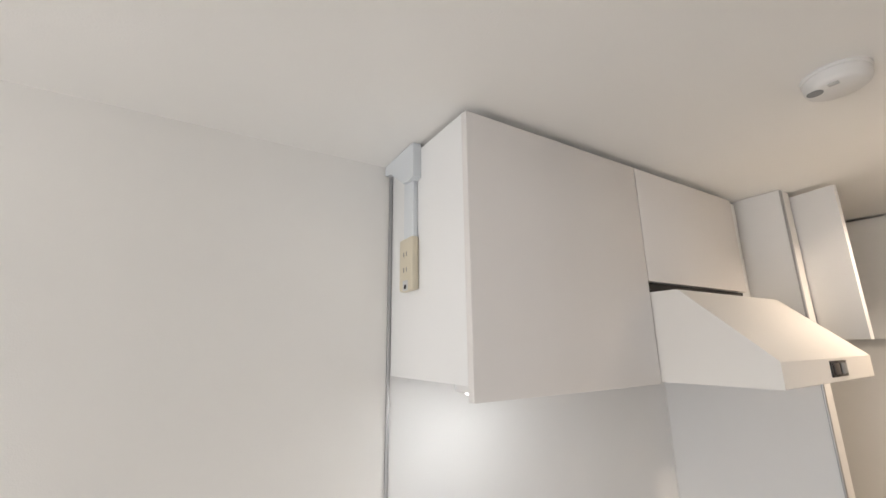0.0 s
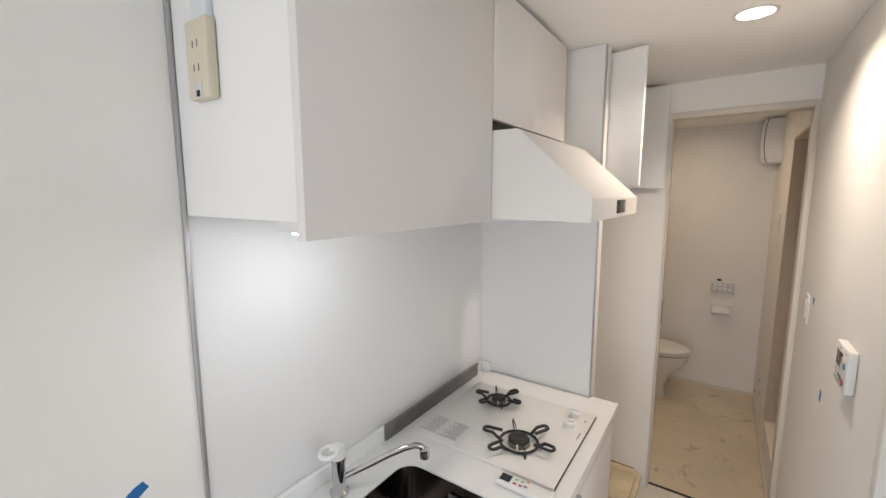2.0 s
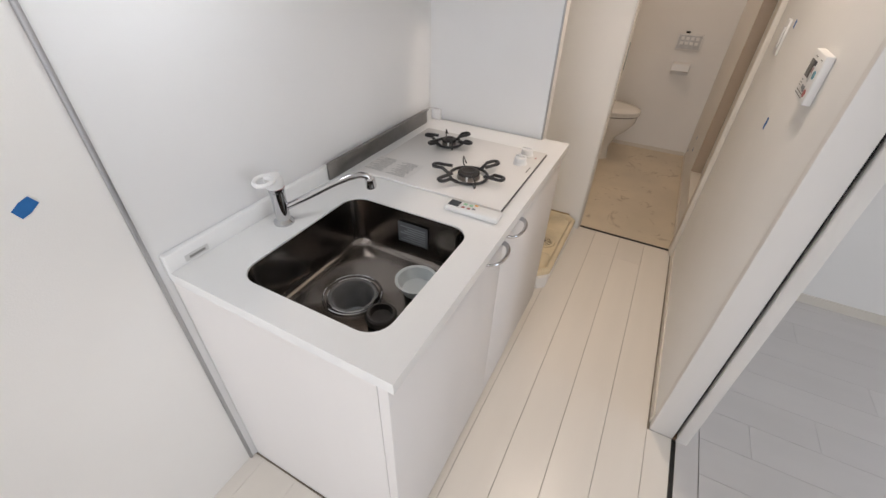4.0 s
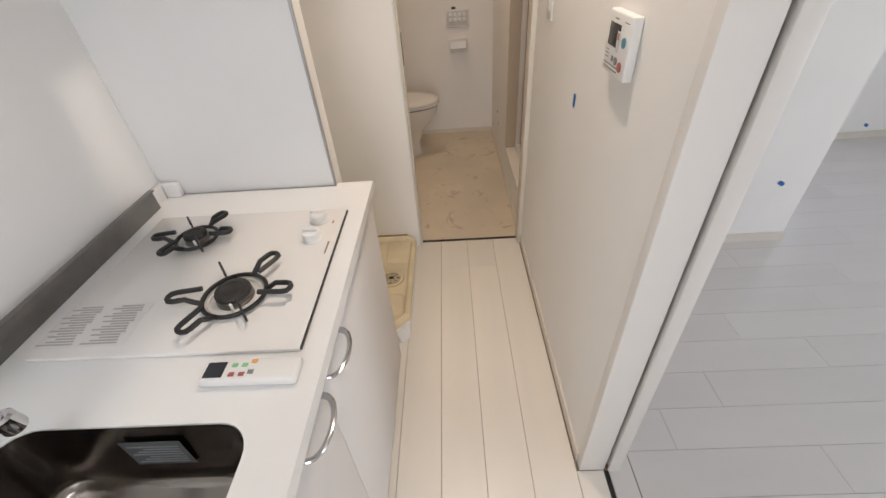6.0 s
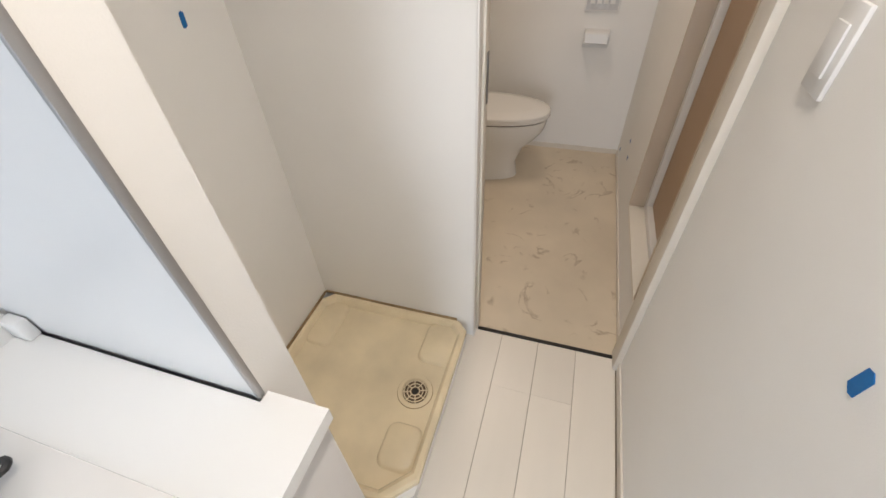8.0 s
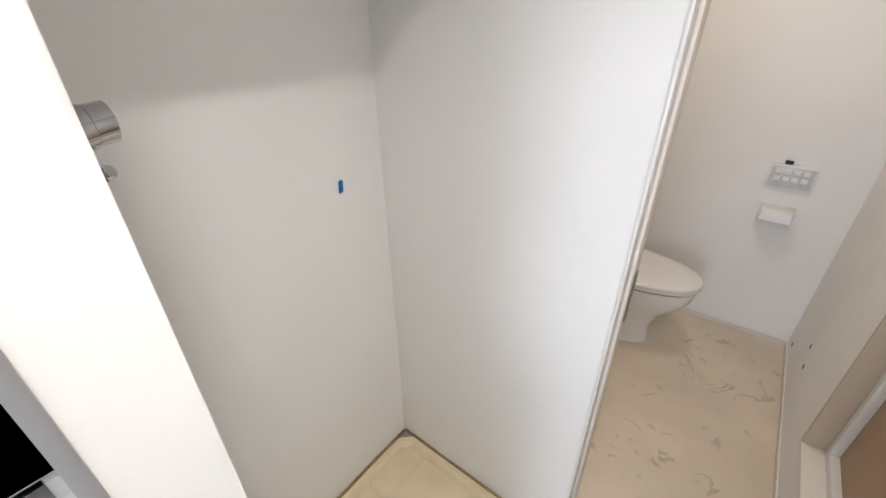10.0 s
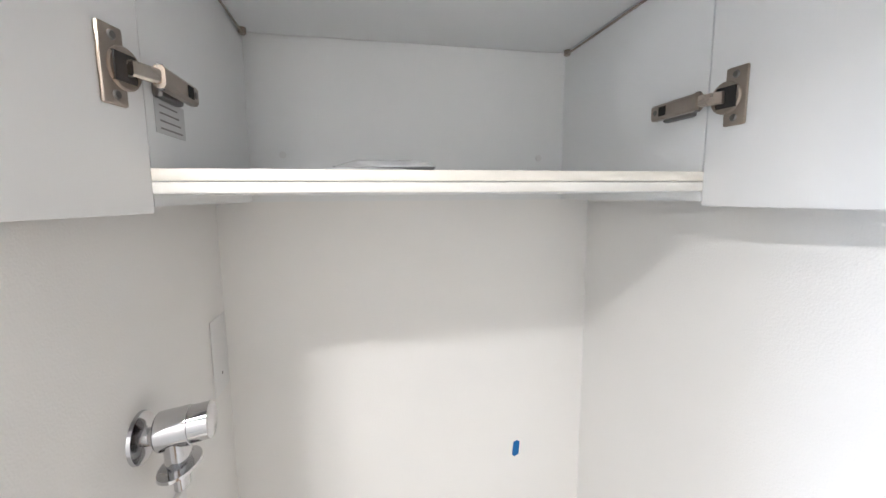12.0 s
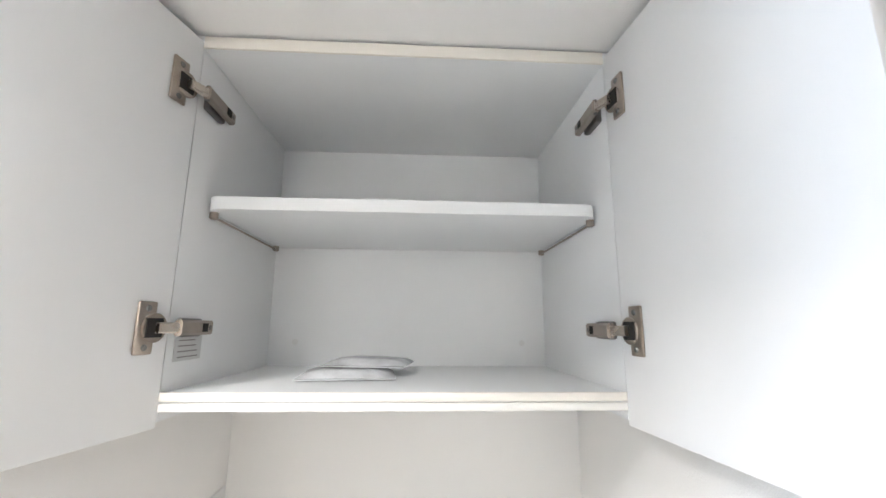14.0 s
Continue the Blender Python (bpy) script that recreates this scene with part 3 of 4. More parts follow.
pr = part("panel_marks", B(1.70, 0.664, HZ, 1.745, 0.668, HZ + 0.0006), INK, hob)
part("mark_red", B(1.822, 0.671, HZ, 1.835, 0.675, HZ + 0.0006), RED, hob)
lbl = part("warning_label", B(1.455, 0.985, HZ, 1.565, 1.156, HZ + 0.0005), mat("clear_label", (0.78, 0.76, 0.735), 0.25, stain=0.03), hob, "pale printed warning label, illegible")
for j in range(2):
    for i in range(15):
        y0 = 1.000 + j * 0.085
        x = 1.460 + i * 0.0068
        part("print", B(x, y0 + (i * 5 % 4) * 0.002, HZ + 0.0005, x + 0.0036, y0 + 0.070 - (i * 7 % 5) * 0.007, HZ + 0.001), PRINT, lbl)
og = thing("oil_guard", (1.65, YB - 0.032, CT), "brushed stainless splash strip behind the hob", "splash strip")
part("plate", B(1.337, YB - 0.036, CT, 1.962, YB - 0.028, CT + 0.058, 0.001), STEELDARK, og)
part("rolled_edge", B(1.337, YB - 0.044, CT + 0.054, 1.962, YB - 0.034, CT + 0.0585, 0.001), STEELDARK, og)

# air-conditioner remote on the worktop
rc = thing("remote_control", (1.385, 0.716, CT), "white air-conditioner remote with small screen lying on worktop", "remote control")
part("case", B(1.362, 0.636, CT + 0.0005, 1.408, 0.800, CT + 0.018, 0.006, 3), PLASTIC, rc)
part("screen", B(1.370, 0.760, CT + 0.018, 1.400, 0.792, CT + 0.0187), LCD, rc)
for x, y, m in ((1.375, 0.745, RED), (1.393, 0.745, GREEN), (1.375, 0.728, RED), (1.393, 0.728, GREEN), (1.400, 0.714, ORANGE), (1.379, 0.714, PLASTICGREY)):
    part("button", B(x - 0.004, y - 0.005, CT + 0.018, x + 0.004, y + 0.005, CT + 0.0195, 0.001), m, rc)

# ---- wall units over the kitchen ----
CX0, CXM, CX1 = 0.776, 1.370, 1.938
CY = 0.829
wc1 = thing("wall_cabinet", (1.07, 1.04, 1.607), "tall greige wall cabinet with one plain door", "wall cabinet")
part("body", B(CX0 + 0.010, CY + 0.026, 1.627, CXM, YB - 0.010, ZC - 0.012, 0.001), CARCASS, wc1)
part("door", B(CX0, CY, 1.600, CXM - 0.0015, CY + 0.019, ZC - 0.024, 0.0015), FRONT, wc1)
wc2 = thing("wall_cabinet", (1.65, 1.04, 1.866), "short greige wall cabinet over the cooker hood", "wall cabinet")
part("body", B(CXM + 0.002, CY + 0.026, 1.875, CX1 - 0.004, YB - 0.010, ZC - 0.012, 0.001), CARCASS, wc2)
part("door", B(CXM + 0.0015, CY, 1.868, CX1, CY + 0.019, ZC - 0.024, 0.0015), FRONT, wc2)
part("filler", B(CX1 - 0.004, CY + 0.03, 1.60, KX0 - 0.007, YB - 0.012, ZC - 0.012, 0.001), CARCASS, wc2)

# cooker hood
hd = thing("cooker_hood", (1.665, 0.9, 1.592), "white sloped cooker hood with black switch", "cooker hood")
prof = [(YB - 0.015, 1.605), (0.570, 1.605), (0.568, 1.607), (0.568, 1.661), (0.571, 1.665), (0.754, 1.834), (0.761, 1.837), (YB - 0.015, 1.837)]
HDX0, HDX1 = CXM + 0.002, 1.955
bm = rings(bmesh.new(), [[(x, y, z) for y, z in prof] for x in (HDX0, HDX1)])
part("shell", bm, HOOD, hd, smooth=20)
part("filter_recess", B(HDX0 + 0.05, 0.64, 1.601, HDX1 - 0.05, YB - 0.10, 1.6045), STEELDARK, hd)
for i in range(3):
    part("filter_bar", B(HDX0 + 0.07 + i * 0.17, 0.655, 1.5995, HDX0 + 0.22 + i * 0.17, YB - 0.15, 1.601, 0.0005), STEEL, hd)
sw = part("switch", B(1.640, 0.565, 1.617, 1.745, 0.5685, 1.655, 0.001), BLACK, hd, "black rocker switch block")
part("rocker", B(1.700, 0.562, 1.623, 1.735, 0.565, 1.649, 0.001), PLASTICGREY, sw)
part("rocker", B(1.652, 0.562, 1.623, 1.687, 0.565, 1.649, 0.001), mat("rocker_dark", (0.07, 0.06, 0.055), 0.35), sw)
# Near-black block paints the shade in the gap above the hood.
part("gap_shade", B(HDX0 + 0.006, CY + 0.012, 1.838, CX1 - 0.004, YB - 0.02, 1.866), DARK, hd)

# lamp under the cabinet
ul = thing("undercabinet_light", (0.99, 0.98, 1.627), "white strip light under the wall cabinet, switched on", "lamp")
part("housing", B(0.868, 0.915, 1.597, 1.112, 1.040, 1.6265, 0.006, 3), PLASTIC, ul)
part("diffuser", B(0.888, 0.922, 1.590, 1.092, 1.026, 1.597, 0.003), GLOWCOOL, ul, "glowing white diffuser")
part("switch", B(1.096, 0.955, 1.593, 1.107, 0.975, 1.597, 0.001), PLASTICGREY, ul)

# cable duct and outlet beside the cabinet
SXF = CX0 + 0.010        # cabinet's side face
cd = thing("cable_duct", (SXF, 1.1, 2.0), "pale plastic cable duct on the cabinet side with ceiling elbow", "cable duct")
ely = [(1.050, ZC - 0.002), (1.050, 2.128), (1.075, 2.124), (1.110, 2.128), (1.190, 2.185), (YB - 0.006, 2.195), (YB - 0.006, ZC - 0.002)]
part("elbow", rings(bmesh.new(), [[(x, y, z) for y, z in ely] for x in (SXF - 0.024, SXF - 0.0005)]), PALEPLASTIC, cd, smooth=0)
part("duct", B(SXF - 0.014, 1.068, 1.968, SXF - 0.0005, 1.122, 2.132, 0.002), PALEPLASTIC, cd)
so = thing("socket_strip", (SXF, 1.09, 1.83), "cream surface-mounted socket strip below the cable duct", "socket")
part("case", B(SXF - 0.022, 1.060, 1.838, SXF - 0.0005, 1.132, 1.974, 0.006, 3), CREAMPLASTIC, so)
for z in (1.925, 1.885):
    for dy in (-0.008, 0.008):
        part("slot", B(SXF - 0.0228, 1.094 + dy, z, SXF - 0.022, 1.097 + dy, z + 0.012), INK, so)
part("earth_terminal", B(SXF - 0.0232, 1.088, 1.842, SXF - 0.022, 1.100, 1.853, 0.0004), DARK, so)
part("earth_plate", B(SXF - 0.0228, 1.080, 1.838, SXF - 0.022, 1.108, 1.864, 0.0003), LABEL, so)

# ---- ceiling fittings ----
sm = thing("smoke_alarm", (1.372, 0.382, ZC), "round white smoke alarm on the ceiling", "smoke alarm")
part("case", L((1.372, 0.382, ZC), (0, 0, -1), ((0.052, 0), (0.052, 0.022), (0.049, 0.029), (0.043, 0.033), (0.0, 0.034)), 40), PLASTIC, sm)
part("base_ring", L((1.372, 0.382, ZC), (0, 0, -1), ((0.055, 0), (0.055, 0.006), (0.052, 0.007)), 40, False), PLASTIC, sm)
part("button", L((1.349, 0.412, ZC - 0.033), (0, 0, -1), ((0.013, 0), (0.013, 0.0015), (0.0, 0.0016)), 24), PLASTICGREY, sm)
for dx in (0.0, 0.008):
    part("vent", B(1.330 + dx, 0.372, ZC - 0.0355, 1.334 + dx, 0.388, ZC - 0.033), LABEL, sm)
dl = thing("downlight", (DL[0], DL[1], ZC), "round recessed ceiling downlight, switched on", "lamp")
part("trim_ring", L((DL[0], DL[1], ZC), (0, 0, -1), ((0.060, 0), (0.060, 0.003), (0.055, 0.005), (0.050, 0.004), (0.049, 0.0)), 40, False), PLASTIC, dl)
part("diffuser", L((DL[0], DL[1], ZC), (0, 0, -1), ((0.049, 0), (0.049, 0.002), (0.0, 0.0022)), 40), GLOW, dl, "glowing round diffuser")

# ---- passage wall fittings ----
hc = thing("water_heater_control", (1.8755, 0, 1.2), "white water-heater control panel with dark screen on wall", "control panel")
part("case", B(1.8110, 0.0005, 1.1510, 1.9380, 0.021, 1.2670, 0.004, 3), PLASTIC, hc)
part("screen", B(1.8630, 0.021, 1.2029, 1.9234, 0.0218, 1.2453, 0.0003), LCD, hc)
part("sticker", B(1.8589, 0.0218, 1.1972, 1.8735, 0.0226, 1.2349, 0.0003), LABEL, hc, "small red and white sticker")
part("sticker_spot", B(1.8620, 0.0226, 1.2189, 1.8703, 0.0229, 1.2312), RED, hc)
part("button", L((1.8360, 0.021, 1.2189), (0, 1, 0), ((0.0095, 0), (0.0095, 0.002), (0.0, 0.0025)), 20), BLUE, hc)
part("button", L((1.8381, 0.021, 1.1746), (0, 1, 0), ((0.0095, 0), (0.0095, 0.002), (0.0, 0.0025)), 20), RED, hc)
part("button", L((1.8630, 0.021, 1.1802), (0, 1, 0), ((0.0075, 0), (0.0075, 0.002), (0.0, 0.0025)), 20), PLASTICGREY, hc)
part("button", B(1.8777, 0.021, 1.1765, 1.8880, 0.023, 1.1868, 0.001), PLASTICGREY, hc)
for z in (1.1670, 1.1595):
    part("print", B(1.8485, 0.021, z, 1.9297, 0.0214, z + 0.0025), INK, hc)
part("print", B(1.8256, 0.021, 1.2519, 1.8485, 0.0214, 1.25385), INK, hc)
part("print", B(1.8828, 0.021, 1.2519, 1.9036, 0.0214, 1.25475), INK, hc)
for i in range(3):
    part("print", B(1.9099, 0.021, 1.1783 + i * 0.007, 1.9276, 0.0214, 1.1802 + i * 0.007), INK, hc)
ls = thing("light_switch", (2.57, 0, 1.16), "white wall light switch plate", "switch")
part("plate", B(2.535, 0.0005, 1.150, 2.605, 0.008, 1.270, 0.002), PLASTIC, ls)
part("rocker", B(2.552, 0.008, 1.175, 2.588, 0.0125, 1.245, 0.002), PLASTIC, ls)
ls2 = thing("light_switch", (3.90, 0, 1.45), "small white switch plate on the toilet wall", "switch")
part("plate", B(3.865, 0.0005, 1.42, 3.935, 0.008, 1.54, 0.002), PLASTIC, ls2)
part("rocker", B(3.885, 0.008, 1.45, 3.915, 0.012, 1.51, 0.002), PLASTIC, ls2)


def tape(at, normal, w, h, tilt):
    """A torn bit of masking tape lying on a wall."""
    bm = bmesh.new()
    pts = [(-w / 2, -h * 0.42), (-w * 0.1, -h / 2), (w / 2, -h * 0.36), (w * 0.46, h * 0.42), (0.0, h / 2), (-w * 0.48, h * 0.38)]
    loops = []
    for d in (0.0004, 0.0016):
        row = []
        for a, b in pts:
            a, b = a * math.cos(tilt) - b * math.sin(tilt), a * math.sin(tilt) + b * math.cos(tilt)
            row.append((at[0] + a, at[1] + d * normal[1], at[2] + b) if normal[1] else (at[0] + d * normal[0], at[1] + a, at[2] + b))
        loops.append(row)
    rings(bm, loops)
    solid("masking_tape", bm, TAPE, "small torn piece of blue masking tape on the wall", "tape", "tape marks on walls", smooth=0)


tape((0.655, YB, 1.083), (0, -1, 0), 0.036, 0.024, 0.45)
tape((2.668, YB, 1.188), (0, -1, 0), 0.014, 0.036, -0.1)
tape((2.172, 0.0, 1.000), (0, 1, 0), 0.018, 0.042, 0.1)
tape((2.467, 0.0, 1.264), (0, 1, 0), 0.014, 0.028, 0.1)
tape((2.72, -1.06, 0.31), (-1, 0, 0), 0.022, 0.034, 0.2)
tape((2.72, -1.225, 0.35), (-1, 0, 0), 0.036, 0.022, 0.5)
tape((3.89, -2.70, 0.10), (-1, 0, 0), 0.036, 0.022, 0.5)
for x, z in ((4.36, 0.10), (4.00, 0.24), (4.06, 0.31)):
    tape((x, 0.0, z), (0, 1, 0), 0.020, 0.022, 0.4)

# ---- washer recess ----
PX0, PX1, PY0, PY1, PZ = 2.122, 2.810, 0.584, 1.228, 0.092
pan = thing("washer_pan", (2.47, 0.9, 0), "cream plastic washing-machine drip pan on a white base", "drip pan")


def pan_loop(d, z, cut, near):
    """An oblong with cut corners; the corner at the kitchen end is cut deeper."""
    x0, y0, x1, y1 = PX0 + d, PY0 + d, PX1 - d, PY1 - d
    c = cut
    pts = [(x0 + near, y0), (x1 - c, y0), (x1, y0 + c), (x1, y1 - c), (x1 - c, y1), (x0 + c, y1), (x0, y1 - c), (x0, y0 + near)]
    return [(x, y, z) for x, y in pts]


part("base", rings(bmesh.new(), [pan_loop(0.004, 0.0, 0.03, 0.03), pan_loop(0.004, PZ - 0.030, 0.03, 0.05)]), PLASTIC, pan, "white riser under the pan", smooth=20)
bm = rings(bmesh.new(), [pan_loop(0.001, PZ - 0.030, 0.04, 0.085), pan_loop(0.0, PZ - 0.008, 0.04, 0.085), pan_loop(0.006, PZ, 0.04, 0.085), pan_loop(0.020, PZ, 0.038, 0.080), pan_loop(0.030, PZ - 0.012, 0.036, 0.078), pan_loop(0.036, PZ - 0.028, 0.036, 0.076)])
part("tray", bm, PAN, pan, smooth=20)
FZ = PZ - 0.028
for (x0, y0, x1, y1) in ((PX1 - 0.20, PY0 + 0.03, PX1 - 0.03, PY0 + 0.15), (PX1 - 0.24, PY1 - 0.13, PX1 - 0.03, PY1 - 0.03), (PX0 + 0.03, PY1 - 0.13, PX0 + 0.24, PY1 - 0.03), (PX0 + 0.10, PY0 + 0.04, PX0 + 0.24, PY0 + 0.15)):
    part("foot_rest", rings(bmesh.new(), [round_rect(x0 - 0.006, y0 - 0.006, x1 + 0.006, y1 + 0.006, FZ - 0.0005, 0.034), round_rect(x0, y0, x1, y1, FZ + 0.010, 0.03), round_rect(x0 + 0.006, y0 + 0.006, x1 - 0.006, y1 - 0.006, FZ + 0.013, 0.026)]), PAN, pan)
CAULK = mat("old_caulk", (0.42, 0.30, 0.16), 0.7, stain=0.25, stain_scale=25)
for q in ((PX1 - 0.001, PY0 + 0.05, PZ - 0.008, PX1 + 0.004, PY1, PZ + 0.004), (PX0 + 0.03, PY1 - 0.001, PZ - 0.008, PX1 - 0.002, PY1 + 0.0045, PZ + 0.004)):
    part("caulk_line", B(*q, 0.001), CAULK, pan, "thin brown caulk line along the wall")
DC = (2.484, 0.697)
dn = part("drain", L((DC[0], DC[1], FZ + 0.0002), (0, 0, 1), ((0.062, 0), (0.062, 0.005), (0.058, 0.0065), (0.048, 0.006), (0.044, 0.001), (0.0, 0.001)), 36), PAN, pan)
part("drain_rim", sweep(bmesh.new(), arc((DC[0], DC[1], FZ + 0.001), (1, 0, 0), (0, 1, 0), 0.0625, 0, 360, 40)[:-1], 0.0018, 6, True), CAULK, dn, "brown stained drain rim")
part("drain_well", L((DC[0], DC[1], FZ + 0.0014), (0, 0, 1), ((0.044, 0), (0.044, 0.0008), (0.0, 0.001)), 30), mat("drain_brown", (0.13, 0.08, 0.04), 0.5, stain=0.3, stain_scale=30), dn)
part("drain_hole", L((DC[0], DC[1], FZ + 0.0026), (0, 0, 1), ((0.011, 0), (0.011, 0.0006), (0.0, 0.0007)), 20), DARK, dn)
for r in (0.016, 0.028, 0.040):
    part("grate_ring", sweep(bmesh.new(), arc((DC[0], DC[1], FZ + 0.0055), (1, 0, 0), (0, 1, 0), r, 0, 360, 30)[:-1], 0.0022, 6, True), PAN, dn)
for n in range(8):
    a = radians(n * 45 + 20)
    part("grate_bar", sweep(bmesh.new(), [(DC[0] + math.cos(a) * 0.015, DC[1] + math.sin(a) * 0.015, FZ + 0.0055), (DC[0] + math.cos(a) * 0.045, DC[1] + math.sin(a) * 0.045, FZ + 0.0055)], 0.0024, 6), PAN, dn)

# tap for the washing machine
TX, TY, TZ = KX1, 0.944, 1.463
wt2 = thing("washer_tap", (TX, TY, TZ), "chrome washing-machine tap on the recess wall", "tap")


def tap_part(name, bm):
    k = Matrix.Translation((TX, TY, TZ)) @ Matrix.Diagonal((0.58, 0.95, 0.95, 1)) @ Matrix.Translation((-TX, -TY, -TZ))
    bm.transform(k)
    part(name, bm, CHROME, wt2)


tap_part("rose", L((TX + 0.0005, TY, TZ), (1, 0, 0), ((0.030, 0), (0.029, 0.006), (0.020, 0.010), (0.012, 0.011), (0.012, 0.012))))
tap_part("inlet", L((TX + 0.01, TY, TZ), (1, 0, 0), ((0.0105, 0), (0.0105, 0.03))))
tap_part("body", L((TX + 0.030, TY, TZ + 0.004), (1, 0.12, 0.05), ((0.0, 0), (0.021, 0.001), (0.023, 0.004), (0.023, 0.054), (0.021, 0.056))))
tap_part("handle", L((TX + 0.083, TY + 0.006, TZ + 0.007), (1, 0.12, 0.05), ((0.019, 0), (0.0215, 0.002), (0.0215, 0.034), (0.019, 0.037), (0.0, 0.038))))
tap_part("outlet", L((TX + 0.058, TY + 0.003, TZ), (0.05, 0, -1), ((0.020, 0), (0.021, 0.030), (0.018, 0.038), (0.013, 0.040), (0.013, 0.066), (0.011, 0.068), (0.0, 0.068))))
tap_part("flange", L((TX + 0.060, TY + 0.003, TZ - 0.037), (0.05, 0, -1), ((0.012, 0), (0.034, 0.001), (0.035, 0.004), (0.012, 0.006))))
op = thing("blank_plate", (KX1, 1.18, 1.31), "plain white blank wall plate", "wall plate")
part("plate", B(KX1 + 0.0004, 1.160, 1.395, KX1 + 0.0025, 1.229, 1.523, 0.001), PLASTIC, op)
part("screw", L((KX1 + 0.0025, 1.197, 1.425), (1, 0, 0), ((0.003, 0), (0.0, 0.001)), 10), INK, op)
os_ = thing("wall_outlet", (KX1, 0.985, 1.25), "white wall outlet with printed sticker", "outlet")
part("plate", B(KX1 + 0.0004, 0.945, 1.225, KX1 + 0.008, 1.020, 1.350, 0.002), PLASTIC, os_)
part("socket_face", B(KX1 + 0.008, 0.958, 1.240, KX1 + 0.0105, 1.007, 1.335, 0.001), PLASTIC, os_)
for z, y in ((1.318, 0.968), (1.303, 0.990), (1.278, 0.988), (1.250, 0.968)):
    part("slot", B(KX1 + 0.0105, y, z, KX1 + 0.0112, y + 0.006, z + 0.012), INK, os_)

# open wall cabinet over the recess
AX0, AX1, AY, AZ0, AZ1 = 2.166, 2.765, 0.887, 1.711, ZC - 0.003
IX0, IX1 = AX0 + 0.016, AX1 - 0.016
ac = thing("recess_cabinet", (2.5, 1.05, AZ0), "white wall cabinet over the recess with both doors open", "wall cabinet")
part("side", B(AX0, AY, AZ0, IX0, YB - 0.001, AZ1), CARCASS, ac)
part("side", B(IX1, AY, AZ0, AX1, YB - 0.001, AZ1), CARCASS, ac)
part("bottom", B(IX0, AY + 0.001, AZ0 + 0.011, IX1, YB - 0.010, AZ0 + 0.032), CARCASS, ac)
part("bottom_edge", B(IX0 - 0.004, AY - 0.003, AZ0 + 0.0115, IX1 + 0.004, AY + 0.001, AZ0 + 0.0215, 0.001), EDGE, ac)
part("bottom_edge", B(IX0 - 0.004, AY - 0.003, AZ0 + 0.0225, IX1 + 0.004, AY + 0.001, AZ0 + 0.0335, 0.001), EDGECREAM, ac)
part("top", B(IX0, AY + 0.001, AZ1 - 0.020, IX1, YB - 0.010, AZ1), CARCASS, ac)
part("top_edge", B(IX0, AY - 0.003, AZ1 - 0.020, IX1, AY + 0.001, AZ1 - 0.002, 0.001), EDGECREAM, ac)
part("back", B(IX0, YB - 0.010, AZ0, IX1, YB - 0.001, AZ1), CARCASS, ac)
part("filler", B(KX1 + 0.001, AY + 0.018, AZ0, AX0, AY + 0.034, AZ1), CARCASS, ac)
part("filler", B(AX1, AY + 0.018, AZ0, JX0 - 0.001, AY + 0.034, AZ1), CARCASS, ac)
sh = part("shelf", rings(bmesh.new(), [round_rect(IX0 + 0.003, 0.928, IX1 - 0.003, YB - 0.012, z, 0.020) for z in (1.983, 1.9845, 2.0, 2.0015)]), CARCASS, ac)
for x in (IX0 + 0.006, IX1 - 0.006):
    for y in (0.95, 1.205):
        part("shelf_pin", L((x, y, 1.983), (0, 0, -1), ((0.006, 0), (0.006, 0.008), (0.004, 0.010), (0.0, 0.010)), 14), NICKEL, ac)
    part("support_rail", B(x - 0.001, 0.955, 1.975, x + 0.001, 1.20, 1.9777), NICKEL, ac)
part("sticker", B(IX0 + 0.0002, 0.902, 1.778, IX0 + 0.0010, 0.965, 1.810), LABEL, ac, "small white printed sticker")
for i in range(4):
    part("print", B(IX0 + 0.0010, 0.910, 1.782 + i * 0.007, IX0 + 0.0014, 0.957 - i * 0.003, 1.7835 + i * 0.007), INK, ac)
for x in (2.235, 2.70):
    part("screw_cap", L((x, YB - 0.010, 1.79), (0, -1, 0), ((0.006, 0), (0.006, 0.0015), (0.0, 0.002)), 14), PLASTIC, ac)


def oblong(p, q, tall, thick):
    """A rounded bar from p to q with upright height tall."""
    p, q = Vector(p), Vector(q)
    u = (q - p).normalized()
    n = u.cross(Vector((0, 0, 1))).normalized()
    w = n.cross(u)
    sect = [(a * thick / 2, b * tall / 2) for a, b in ((1, 0.7), (0.6, 1), (-0.6, 1), (-1, 0.7), (-1, -0.7), (-0.6, -1), (0.6, -1), (1, -0.7))]
    return rings(bmesh.new(), [[c + n * a + w * b for a, b in sect] for c in (p, q)])


